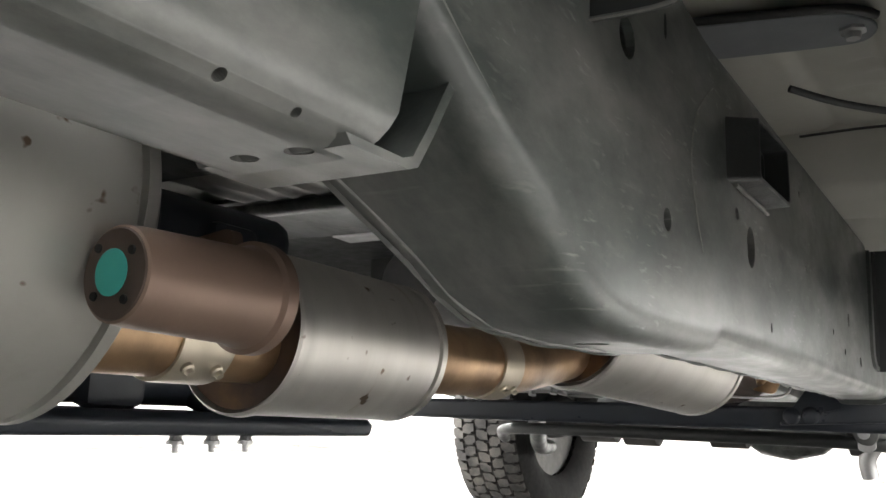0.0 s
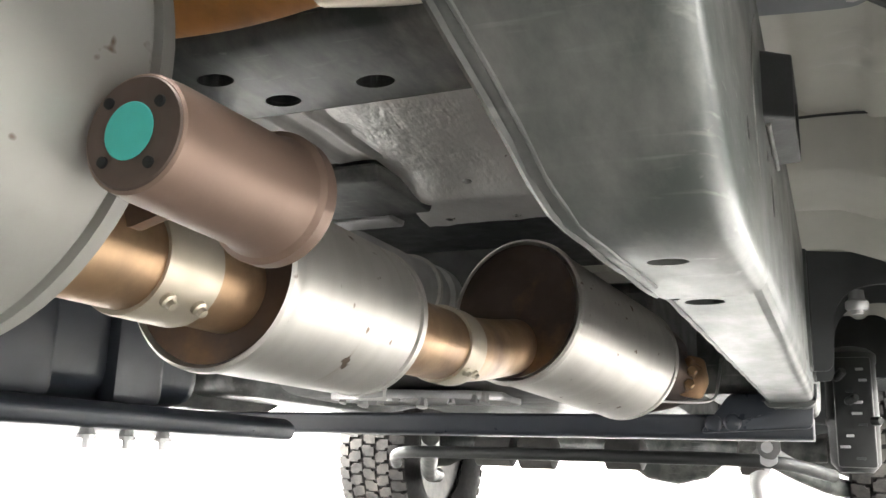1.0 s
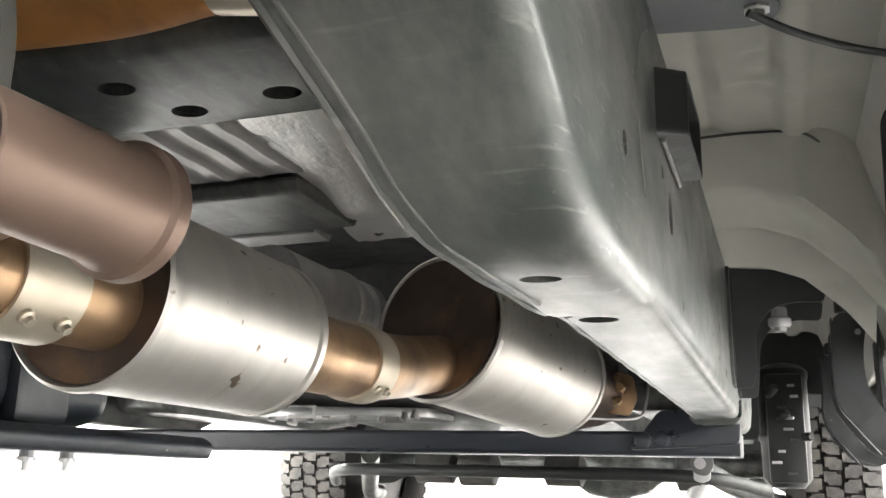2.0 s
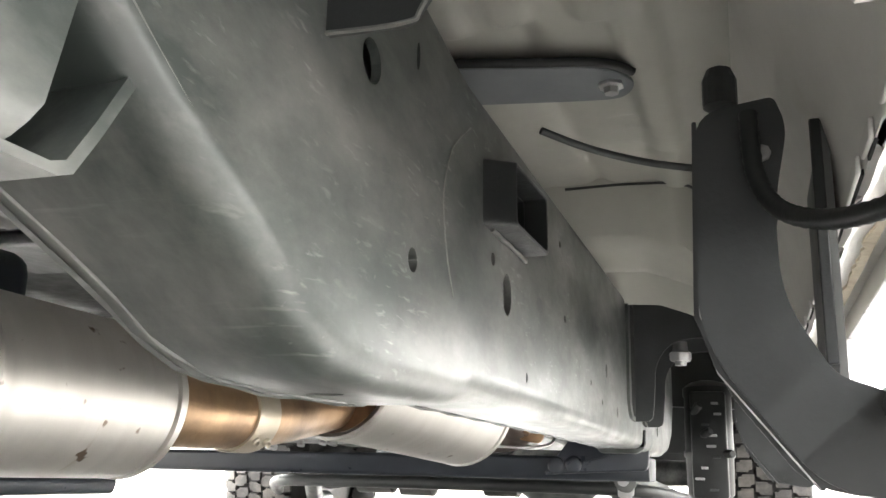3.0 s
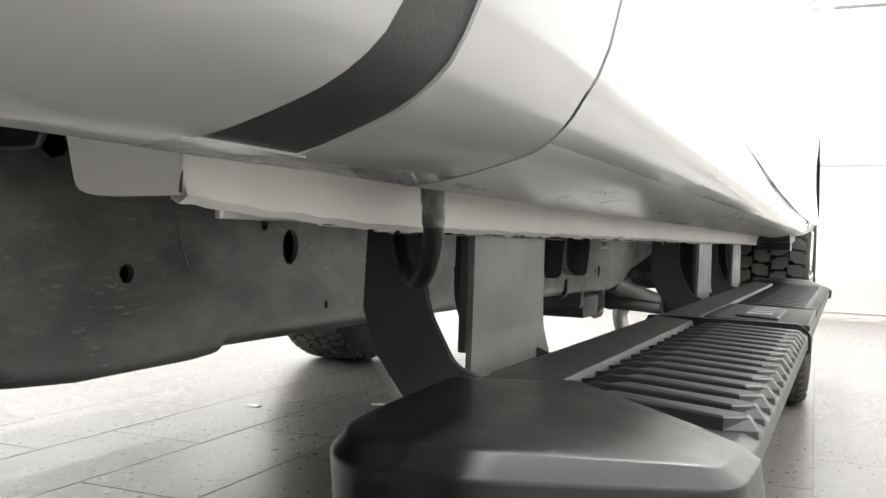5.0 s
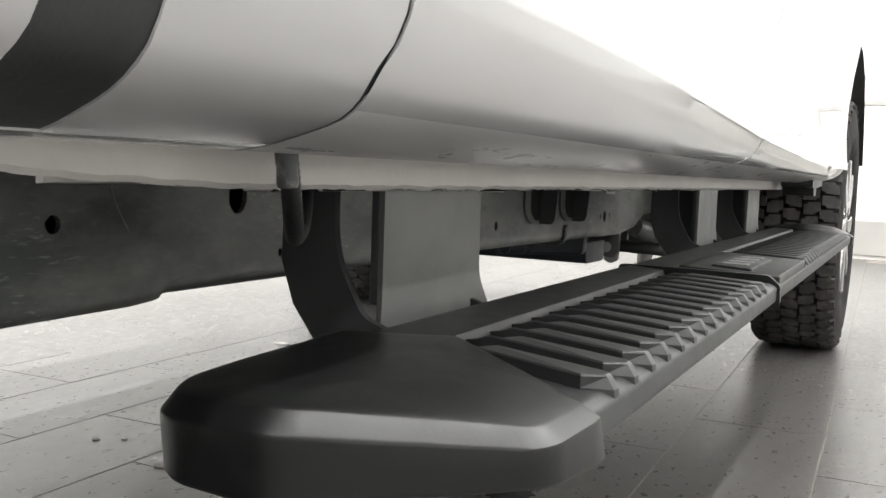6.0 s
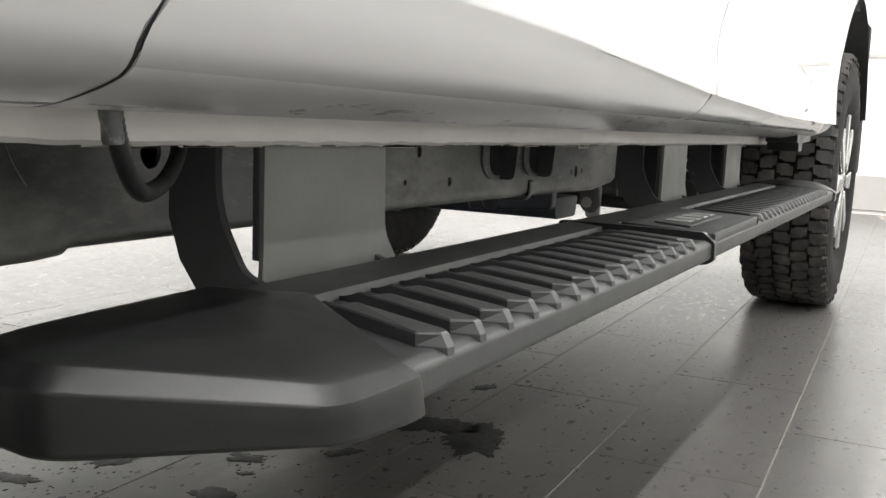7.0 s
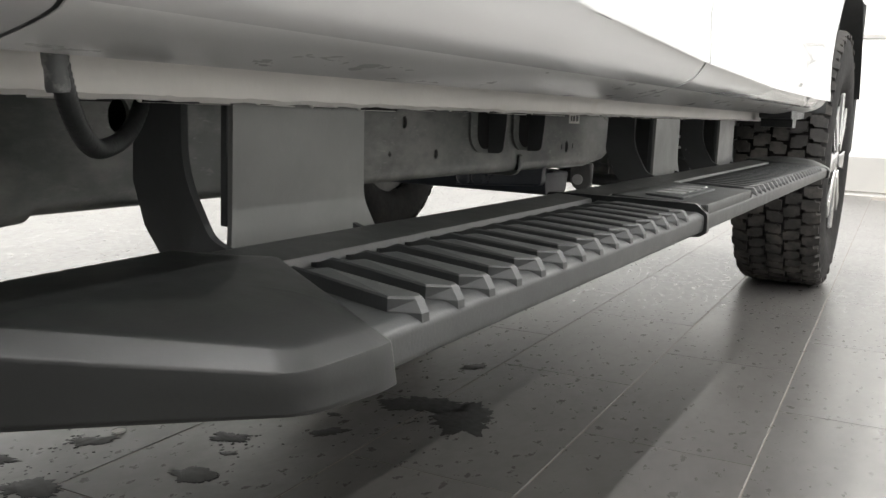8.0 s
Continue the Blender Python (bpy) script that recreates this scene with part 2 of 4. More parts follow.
def carve(ob, cutters):
    """Cuts the bmeshes out of the object's mesh, for good."""
    tools = []
    for c in cutters:
        me = bpy.data.meshes.new("cutter")
        bmesh.ops.recalc_face_normals(c, faces=c.faces)
        c.to_mesh(me)
        c.free()
        t = new("cutter", me)
        tools.append(t)
        mod = ob.modifiers.new("cut", "BOOLEAN")
        mod.operation, mod.solver, mod.object = "DIFFERENCE", "EXACT", t
    bpy.context.view_layer.update()
    made = bpy.data.meshes.new_from_object(ob.evaluated_get(bpy.context.evaluated_depsgraph_get()))
    ob.modifiers.clear()
    ob.data = made
    for t in tools:
        me = t.data
        bpy.data.objects.remove(t)
        bpy.data.meshes.remove(me)
    return ob


def slot_cut(y, z, w, h, x0, x1):
    """A cutter for a round or oval hole through a face that looks along x."""
    return loft([[(x, y + w / 2 * math.cos(a), z + h / 2 * math.sin(a)) for a in (2 * math.pi * i / 20 for i in range(20))] for x in (x0, x1)])


def hole_cut(x, y, rx, ry, z0, z1):
    """A cutter for a hole through a face that looks along z."""
    return loft([[(x + rx * math.cos(a), y + ry * math.sin(a), z) for a in (2 * math.pi * i / 20 for i in range(20))] for z in (z0, z1)])


# ---- room ----
X0, X1, Y0, Y1, HT = ROOM
floor = tagged(part("floor", box(X0, X1, Y0, Y1, -0.12, -0.0011), GROUT), "grey porcelain tile floor with pale joints", "floor", kind="structure")
for name, b, label in (
    ("wall_north", (X0 - 0.15, X1 + 0.15, Y1, Y1 + 0.15), "white panelled wall above a grey plinth"),
    ("wall_south", (X0 - 0.15, X1 + 0.15, Y0 - 0.15, Y0), "plain grey unseen wall closing the bay"),
    ("wall_west", (X0 - 0.15, X0, Y0, Y1), "white wall above a grey plinth"),
    ("wall_east", (X1, X1 + 0.15, Y0, Y1), "plain white wall")):
    tagged(part(name, box(*b, -0.12, HT), END_GREY if name == "wall_south" else WALL), label, "wall", kind="structure")
tagged(part("ceiling", box(X0 - 0.15, X1 + 0.15, Y0 - 0.15, Y1 + 0.15, HT, HT + 0.1), CEIL), "white ceiling with rows of tube lights", "ceiling", kind="structure")
for name, b in (("baseboard", (X0, X1, Y1 - 0.025, Y1, 0.03, 0.30)), ("baseboard", (X0, X0 + 0.025, Y0, Y1 - 0.025, 0.03, 0.30))):
    tagged(part(name, box(*b, 0.004, 1), PLINTH), "grey plinth along the foot of the wall", "plinth", kind="structure")
for b in ((X0, X1, Y1 - 0.012, Y1, 1.19, 1.22),):
    tagged(part("trim", box(*b, 0.003, 1), PLINTH), "thin grey rail across the white wall", "wall trim", kind="structure")
for x, watts in TUBES:
    for y in LAMP_Y:
        lt = thing("ceiling_light", "long white tube light fitting under the ceiling", "ceiling light", group="tube lights")
        lt.location = (x, y, HT)
        part("housing", box(-0.09, 0.09, -1.75, 1.75, -0.07, 0.0, 0.008), CEIL, lt)
        part("tube", box(-0.07, 0.07, -1.7, 1.7, -0.10, -0.072, 0.006), TUBE, lt)

fx = thing("wall_bracket", "thin grey metal bracket on the white wall", "wall bracket")
fx.location = (1.17, Y1, 2.50)
for x0, x1, z in ((-0.26, 0.27, 0.075), (-0.24, 0.10, 0.015), (-0.26, 0.15, -0.070)):
    part("rod", box(x0, x1, -0.06, -0.045, z - 0.011, z + 0.011, 0.003, 1), CAST, fx)
for x in (-0.15, 0.05):
    part("arm", box(x - 0.012, x + 0.012, -0.06, 0.0, -0.075, 0.08, 0.003, 1), PLINTH, fx)

# ---- pickup truck ----
truck = thing("pickup_truck", "white pickup truck with a black frame, parked on the tiles", "pickup truck")

# frame rail: rows of y, underside, top
RAIL_IN = [(-0.6, 0.55), (0.45, 0.552), (0.58, 0.566), (0.655, 0.577), (0.74, 0.587), (0.85, 0.590), (3.0, 0.590)]
RAIL_ROWS = [(-0.6, 0.90, 1.10), (-0.2, 0.86, 1.06), (0.1, 0.78, 0.98), (0.25, 0.70, 0.92), (0.4, 0.605, 0.83), (0.5, 0.545, 0.77), (0.551, 0.512, 0.735), (0.579, 0.496, 0.72),
             (0.626, 0.473, 0.70), (0.655, 0.455, 0.69), (0.69, 0.443, 0.68), (0.74, 0.440, 0.67), (0.85, 0.442, 0.652), (0.874, 0.444, 0.650), (0.880, 0.449, 0.650), (1.2, 0.449, 0.650), (1.6, 0.448, 0.650),
             (1.95, 0.444, 0.646), (2.12, 0.442, 0.64), (2.22, 0.452, 0.64), (2.29, 0.478, 0.64), (2.335, 0.53, 0.64)]


def rail_ring(y, z0, z1, inset=0.0):
    i = inset
    xi = float(np.interp(y, [r[0] for r in RAIL_IN], [r[1] for r in RAIL_IN])) + i
    return [(x, y, z) for x, z in rounded([(xi, z0 + i), (0.653 - i, z0 + i), (0.653 - i, z1 - i), (xi, z1 - i)], [0.004, 0.017 - i * 0.5, 0.014, 0.006], 5)]


rail = part("frame_rail", loft([rail_ring(*r) for r in RAIL_ROWS]), FRAME, truck, "black coated steel frame rail with dusty scuffs", 40)
cuts = [loft([rail_ring(y, a, b, 0.005) for y, a, b in RAIL_ROWS])]
for y, z, w, h in ((0.771, 0.509, 0.013, 0.013), (0.96, 0.527, 0.024, 0.030), (0.922, 0.544, 0.009, 0.009), (1.149, 0.61, 0.007, 0.007), (1.17, 0.544, 0.007, 0.007), (0.7095, 0.590, 0.022, 0.022), (0.770, 0.6205, 0.005, 0.016),
                   (1.385, 0.485, 0.007, 0.007), (1.418, 0.524, 0.013, 0.016), (1.504, 0.482, 0.011, 0.013), (1.998, 0.483, 0.015, 0.022), (1.974, 0.483, 0.005, 0.010), (2.030, 0.484, 0.005, 0.010), (1.31, 0.50, 0.005, 0.006), (1.02, 0.475, 0.005, 0.008)):
    cuts.append(slot_cut(y, z, w, h, 0.636, 0.67))
for x, y, rx, ry in ((0.615, 0.756, 0.010, 0.008), (0.611, 0.917, 0.0125, 0.0105), (0.594, 0.90, 0.004, 0.005)):
    cuts.append(hole_cut(x, y, rx, ry, 0.42, 0.46))
cuts.append(prism(rounded([(0.899, 0.5665), (1.0125, 0.5705), (1.0085, 0.6085), (0.897, 0.6025)], 0.004), "x", 0.636, 0.70))
carve(rail, cuts)
# body mount: two black arched walls on the rail with a pale cushion between
for y in (1.660, 1.810):
    bm = prism(rounded([(0.650, 0.648), (0.650, 0.480), (0.680, 0.480), (0.684, 0.52), (0.686, 0.562), (0.708, 0.590), (0.74, 0.596), (0.775, 0.594), (0.780, 0.622), (0.735, 0.640)], [0, 0.004, 0.010, 0.02, 0.02, 0.02, 0.01, 0.008, 0.008, 0.01]), "y", y, y + 0.004)
    mw = part("body_mount", bm, COATED, truck, "black arched body mount wall on the rail", 40)
    part("mount_lip", prism(rounded([(y - 0.062, 0.646), (y - 0.062, 0.500), (y - 0.040, 0.482), (y - 0.002, 0.480), (y - 0.002, 0.646)], [0, 0.02, 0.02, 0.003, 0]), "x", 0.6525, 0.657), FRAME, mw, "", 40)
    # thin black sheet on the lip, painting the shade of an open pocket
    part("mount_void", prism(rounded([(y - 0.040, 0.640), (y - 0.040, 0.500), (y - 0.022, 0.486), (y - 0.003, 0.486), (y - 0.003, 0.640)], [0, 0.012, 0.012, 0.004, 0]), "x", 0.657, 0.6575), SHADE_BLACK, mw)
part("mount_cushion", lathe([(0, 0.008), (0.006, 0.009), (0.006, 0.013), (0.009, 0.0155), (0.018, 0.0155), (0.021, 0.011), (0.034, 0.010)], (0.717, 1.71, 0.563), (0, 0, 1), 24), ALLOY, truck, "pale body mount washer", 40)
part("frame_rail", loft([[(-x, y, z) for x, y, z in rail_ring(*r)] for r in RAIL_ROWS]), FRAME, truck, "", 40)
part("front_rail", prism(rounded([(1.9, 0.47), (2.6, 0.47), (2.95, 0.52), (4.4, 0.52), (4.4, 0.66), (2.9, 0.66), (2.5, 0.62), (1.9, 0.62)], 0.05), "x", 0.47, 0.585, 0.006), FRAME, truck, "", 40)
part("front_rail", prism(rounded([(1.9, 0.47), (2.6, 0.47), (2.95, 0.52), (4.4, 0.52), (4.4, 0.66), (2.9, 0.66), (2.5, 0.62), (1.9, 0.62)], 0.05), "x", -0.585, -0.47, 0.006), FRAME, truck, "", 40)

lab = part("frame_label", box(0.6530, 0.6536, 2.003, 2.057, 0.525, 0.543), PAPER, rail, "small white printed label")
for k, (y0, y1) in enumerate(((2.010, 2.018), (2.022, 2.033), (2.038, 2.050))):
    part("label_bar", box(0.6535, 0.6539, y0, y1, 0.529, 0.539), BLACK, lab)

# lower channel under the raised rail
CH = rounded([(0.582, 0.60), (0.582, 0.476), (0.648, 0.476), (0.6515, 0.60), (0.6475, 0.60), (0.644, 0.480), (0.586, 0.480), (0.586, 0.60)], [0, 0.010, 0.016, 0, 0, 0.013, 0.007, 0], 5)
ch = loft([[(x, -0.4, z) for x, z in CH], [(x, float(np.interp(z, [0.476, 0.497, 0.511, 0.53, 0.60], [0.511, 0.5235, 0.528, 0.532, 0.54])), z) for x, z in CH]])
chan = part("channel_bracket", ch, FRAME, truck, "grey steel channel welded under the rail", 40)
carve(chan, [hole_cut(0.607, 0.497, 0.005, 0.004, 0.46, 0.50), hole_cut(0.628, 0.498, 0.005, 0.004, 0.46, 0.50), lathe([(-0.02, 0.0022), (0.02, 0.0022)], (0.645, 0.449, 0.4795), (0.7, 0, -0.7), 16), lathe([(-0.02, 0.0018), (0.02, 0.0018)], (0.645, 0.4785, 0.4785), (0.7, 0, -0.7), 16)])
flap = [(0.500, 0.4764), (0.530, 0.4764), (0.5355, 0.4785), (0.5445, 0.492), (0.5540, 0.508), (0.560, 0.518)]
part("closing_plate", loft([[(0.5835, y, z), (0.6465, y, z), (0.6465, y - 0.003, z + 0.003), (0.5835, y - 0.003, z + 0.003)] for y, z in flap]), FRAME, chan, "", 30)

# solid black block painting the shade inside the open channel
part("channel_core", box(0.588, 0.640, -0.3, 0.50, 0.483, 0.60), SHADE_BLACK, chan)
# square tube stub and drop plate on the rail
seam = loft([[(float(np.interp(y, [r[0] for r in RAIL_IN], [r[1] for r in RAIL_IN])) + dx, y, z0 + dz) for dx, dz in ((-0.0015, 0.0005), (0.001, -0.0014), (0.003, -0.0003), (0.0, 0.004))] for y, z0 in [(y, float(np.interp(y, [r[0] for r in RAIL_ROWS], [r[1] for r in RAIL_ROWS])) + 0.0006 * math.sin(y * 90)) for y in [0.40 + 0.02 * k for k in range(78)]]])
part("weld_seam", seam, FRAME, rail, "", 50)
ridge = [(0.6523 - 0.0012 * max(0.0, (y - 0.3) / 0.325), y, float(np.interp(y, [r[0] for r in RAIL_ROWS], [r[1] for r in RAIL_ROWS])) + 0.0155 + 0.0003 * math.sin(y * 70)) for y in [0.1 + 0.025 * k for k in range(22)]]
part("fold_line", sweep(ridge, 0.0016, 8, 2), SCUFF, rail, "", 50)
lip = [(float(np.interp(y, [r[0] for r in RAIL_IN], [r[1] for r in RAIL_IN])) + 0.0085, y, float(np.interp(y, [r[0] for r in RAIL_ROWS], [r[1] for r in RAIL_ROWS])) - 0.0002 + 0.0004 * math.sin(y * 150)) for y in [0.46 + 0.02 * k for k in range(19)]]
part("weld_line", sweep(lip, 0.0011, 6, 2), FRAME, rail, "", 50)


def stub_ring(x, g):
    t = (x - 0.650) / 0.021
    return [(x, y, z) for y, z in rounded([(0.894 + 0.020 * t + g, 0.5610 + 0.0035 * t + g), (1.017 - 0.002 * t - g, 0.5665 + g), (1.013 - 0.002 * t - g, 0.6125 - g), (0.892 + 0.020 * t + g, 0.6065 + 0.002 * t - g)], 0.005, 4)]


part("tube_stub", loft([stub_ring(0.650, 0.0), stub_ring(0.6705, 0.0), stub_ring(0.6712, 0.001), stub_ring(0.6712, 0.0022), stub_ring(0.6705, 0.003), stub_ring(0.640, 0.003)], False), BLACK, rail, "short black rectangular tube stub", 40)
part("weld_bead", sweep([(0.655, 0.912 + 0.012 * k, 0.5618 + 0.0005 * math.sin(k * 2.3)) for k in range(9)], 0.0017, 8, 3), SCUFF, rail, "pale weld bead under the stub", 60)
part("weld_arc", sweep([(0.6531, 0.866, 0.616), (0.6531, 0.845, 0.602), (0.6531, 0.827, 0.585), (0.6531, 0.816, 0.557), (0.6531, 0.824, 0.526), (0.6531, 0.838, 0.502)], 0.00055, 6), SCUFF, rail, "faint arc scuffed in the coating", 60)
plate = prism(rounded([(0.652, 0.580), (0.691, 0.580), (0.697, 0.589), (0.727, 0.640), (0.800, 0.765), (0.652, 0.765)], [0.001, 0.005, 0.01, 0.01, 0.002, 0.002]), "y", 0.661, 0.6655)
dp = part("drop_plate", plate, BLACK, rail, "black sheet plate bolted to the rail", 40)
part("plate_edge", sweep([(0.653, 0.6608, 0.580), (0.689, 0.6608, 0.580), (0.697, 0.6608, 0.589), (0.727, 0.6608, 0.640), (0.797, 0.6608, 0.760)], 0.0011, 6, 5), SCUFF, dp, "rubbed bare plate edge", 60)
part("plate_bolt", lathe([(0, 0.0055), (0.0012, 0.0055), (0.002, 0.004)], (0.685, 0.661, 0.611), (0, -1, 0), 14), FRAME, dp)

# ---- exhaust ----
def can(name, c0, c1, r0, r1, parent, label, mat=STEEL):
    a, b = Vector(c0), Vector(c1)
    n = (b - a).length
    prof = [(0.004, r0 * 0.55), (0.010, r0 * 0.90), (0.0, r0 * 0.955), (-0.004, r0 * 0.985), (-0.002, r0 * 1.02), (0.004, r0 * 1.03), (0.008, r0 * 1.0)]
    prof += [(n * t, r0 + (r1 - r0) * t) for t in (0.08, 0.3, 0.6, 0.92)]
    prof += [(n - 0.014, r1), (n - 0.0132, r1 - 0.004), (n - 0.0100, r1 - 0.004), (n - 0.009, r1 + 0.0006), (n - 0.002, r1 + 0.0008), (n, r1 - 0.0012), (n + 0.006, r1 * 0.93), (n + 0.014, r1 * 0.6)]
    ob = part(name, lathe(prof, a, b - a, 64), mat, parent, label, 35)
    return ob


exhaust = part("exhaust_pipe", sweep([(0.335, 0.55, 0.447), (0.345, 0.66, 0.446), (0.345, 0.80, 0.446)], 0.029, 32), HEATED, truck, "tan heat-tinted exhaust pipe", 40)
can("muffler", (0.300, -0.35, 0.52), (0.322, 0.612, 0.502), 0.116, 0.116, truck, "large dull aluminised muffler drum", DRUM)
c2 = can("catalyst_can", (0.334, 0.780, 0.456), (0.336, 0.968, 0.454), 0.061, 0.060, truck, "satin stainless exhaust can with rust specks")
part("end_cap", lathe([(0.0, 0.028), (0.004, 0.032), (0.003, 0.054), (0.001, 0.0575)], (0.334, 0.778, 0.456), (0, 1, 0), 48), DARKCAP, c2, "dark scaled end cap")
part("exhaust_pipe", sweep([(0.337, 0.96, 0.454), (0.337, 1.06, 0.454), (0.335, 1.17, 0.458), (0.325, 1.28, 0.470), (0.318, 1.41, 0.490)], 0.034, 32), HEATED, truck, "tan heat-tinted exhaust pipe", 40)
c3 = can("muffler", (0.321, 1.40, 0.533), (0.392, 1.70, 0.500), 0.092, 0.086, truck, "satin stainless rear muffler can")
part("end_cap", lathe([(0.014, 0.02), (0.010, 0.05), (0.004, 0.07), (-0.003, 0.086)], (0.321, 1.398, 0.533), (0.23, 0.967, -0.107), 48), DARKCAP, c3, "dark brown scaled end cap")


def clamp(c, r, y0, y1):
    band = part("clamp_band", lathe([(0, r * 1.0), (0, r * 1.09), (0.003, r * 1.11), (y1 - y0 - 0.003, r * 1.11), (y1 - y0, r * 1.09), (y1 - y0, r * 1.0)], (c[0], y0, c[1]), (0, 1, 0), 48), CLAMP, truck, "pale steel band clamp", 35)
    for y in (y0 + 0.010, y1 - 0.010):
        part("clamp_bolt", lathe([(0, 0.0045), (0.003, 0.0045), (0.004, 0.003), (0.007, 0.0026)], (c[0] + r * 0.78, y, c[1] - r * 0.76), (0.72, 0, -0.69), 12), CLAMP, band)


clamp((0.345, 0.446), 0.029, 0.690, 0.735)
clamp((0.336, 0.456), 0.034, 1.120, 1.160)

damper = part("damper", lathe([(0.0, 0.0225), (0.001, 0.0235), (0.01, 0.0245), (0.078, 0.0265), (0.084, 0.0285), (0.086, 0.0312), (0.094, 0.0312), (0.096, 0.028)], (0.455, 0.572, 0.459), (0, 1, 0), 48), BROWN, truck, "brown oxidised damper cylinder with a flat end", 35)
part("end_face", lathe([(0, 0.0), (0, 0.0215), (0.0008, 0.0222)], (0.455, 0.5712, 0.459), (0, 1, 0), 40, False), DARKCAP, damper, "dark flat end face")
part("paint_dot", lathe([(0, 0.0), (0, 0.0112), (0.0002, 0.0114), (0.0004, 0.0110)][::-1], (0.4535, 0.5709, 0.4595), (0, -1, 0), 32), CYAN, damper, "turquoise paint mark")
for bx, bz in ((0.4425, 0.4715), (0.4665, 0.4695), (0.464, 0.4465), (0.4425, 0.4485)):
    # black disc on the flat face, painting a recess's shade
    part("screw_recess", lathe([(-0.0004, 0.0021), (0.001, 0.0024)], (bx, 0.5705, bz), (0, 1, 0), 12), SHADE_BLACK, damper)
part("damper_bracket", prism(rounded([(0.37, 0.45), (0.44, 0.47), (0.44, 0.50), (0.37, 0.49)], 0.008), "y", 0.660, 0.668), BROWN, damper, "", 40)

shaft = part("driveshaft_tube", lathe([(0.27, 0.03), (0.27, 0.046), (0.42, 0.046), (0.43, 0.049), (0.455, 0.049), (0.46, 0.044), (0.475, 0.044), (0.48, 0.050), (0.51, 0.050), (0.512, 0.03)], (0.163, 0.98, 0.566), (0, 1, 0), 48), ALLOY, truck, "grey driveshaft tube with end rings", 35)
part("shaft_ring", lathe([(0, 0.047), (0, 0.0515), (0.008, 0.0515), (0.008, 0.047)], (0.163, 1.405, 0.566), (0, 1, 0), 48), STEEL, shaft)
for k in range(5):
    part("gearbox_lug", lathe([(0, 0.010), (0.01, 0.012), (0.04, 0.012), (0.05, 0.006)], (0.245 + 0.02 * k, 1.62 + 0.03 * (k % 2), 0.60 - 0.012 * k), (0.3, -0.9, -0.3 + 0.15 * k), 10), ALLOY, shaft)

# ---- cross members, tank and shields ----
xm = part("cross_member", prism(rounded([(0.88, 0.668), (1.02, 0.662), (1.03, 0.69), (1.03, 0.75), (0.87, 0.75), (0.87, 0.69)], 0.012), "x", -0.59, 0.592, 0.003), FRAME, truck, "black cross member with oval holes", 40)
carve(xm, [hole_cut(x, y, 0.018, 0.012, 0.64, 0.72) for x, y in ((0.335, 0.975), (0.20, 0.93), (0.235, 0.985), (0.47, 0.96), (0.10, 0.95))])
part("driveline_pipe", sweep([(0.10, 0.85, 0.70), (0.26, 0.845, 0.688), (0.345, 0.84, 0.690), (0.36, 0.84, 0.692)], 0.024, 24), RUST, truck, "orange-brown rusted pipe", 40)
part("driveline_pipe", sweep([(0.362, 0.84, 0.690), (0.43, 0.84, 0.680), (0.47, 0.85, 0.69), (0.52, 0.85, 0.73)], 0.026, 24), CLAMP, truck, "", 40)

def pan_height(x, y):
    """The pressed floor pan: swages, round dimples, and a fall towards the sill."""
    z = 0.733 + 0.006 * math.exp(-((x - 0.66) / 0.012) ** 2) - 0.010 * math.exp(-((x - 0.745) / 0.016) ** 4)
    for u in (0.566, 0.612, 0.658, 0.717):
        z -= 0.011 * math.exp(-(((x - u) / 0.0135) ** 4 + ((y - 0.938) / 0.022) ** 4))
    for k, (u, v) in enumerate(((0.715, 1.17), (0.722, 1.205), (0.70, 1.24), (0.735, 1.25))):
        z += 0.006 * math.exp(-((x - u) ** 2 / 0.0003 + (y - v) ** 2 / 0.00006))
    z -= 0.045 * max(0.0, (x - 0.775) / 0.06) ** 2 if x > 0.775 else 0.0
    return max(z, 0.66)


XS = [-0.86, -0.5, -0.2, 0.1, 0.4, 0.55] + [0.56 + 0.004 * k for k in range(67)]
part("floor_pan", loft([[(x, y, pan_height(x, y)) for x in XS] for y in [0.56 + 0.00625 * i for i in range(120)] + [1.33 + 0.1 * i for i in range(16)]], False, False), PRIMER, truck, "beige primed cab floor pan with pressed dimples", 60)


def brace_ring(x):
    zf = float(np.interp(x, [-0.6, 0.66, 0.70, 0.75, 0.80, 0.84], [0.665, 0.665, 0.663, 0.645, 0.605, 0.56]))
    d = 0.05 * max(0.0, (x - 0.72) / 0.1) ** 2
    return [(x, y + d, z) for y, z in ((1.350, 0.750), (1.356, 0.736), (1.372, max(zf + 0.012, 0.60)), (1.385, zf + 0.004), (1.400, zf), (1.428, zf - 0.002), (1.440, zf - 0.012), (1.452, zf - 0.016), (1.460, zf - 0.012), (1.467, zf + 0.020), (1.52, zf + 0.035), (1.56, zf + 0.0), (1.60, zf - 0.03), (1.64, 0.75))]


part("floor_brace", loft([brace_ring(0.558 + 0.012 * k) for k in range(24)], False, False), PRIMER, truck, "pressed beige floor brace curving into the sill", 50)
part("floor_brace", loft([[(x, y, z) for y, z in ((1.95, 0.748), (1.965, 0.70), (2.05, 0.694), (2.065, 0.748))] for x in (-0.6, 0.2, 0.7, 0.84)], False, False), PRIMER, truck, "", 50)
strip = part("floor_strip", prism(rounded([(0.575, 0.985), (0.712, 1.018), (0.738, 1.05), (0.725, 1.085), (0.69, 1.082), (0.575, 1.062)], [0, 0.03, 0.02, 0.02, 0.02, 0]), "z", 0.7185, 0.7215, 0.0008, 1), STRIP, truck, "blue-grey flat strip bolted to the floor pan", 40)
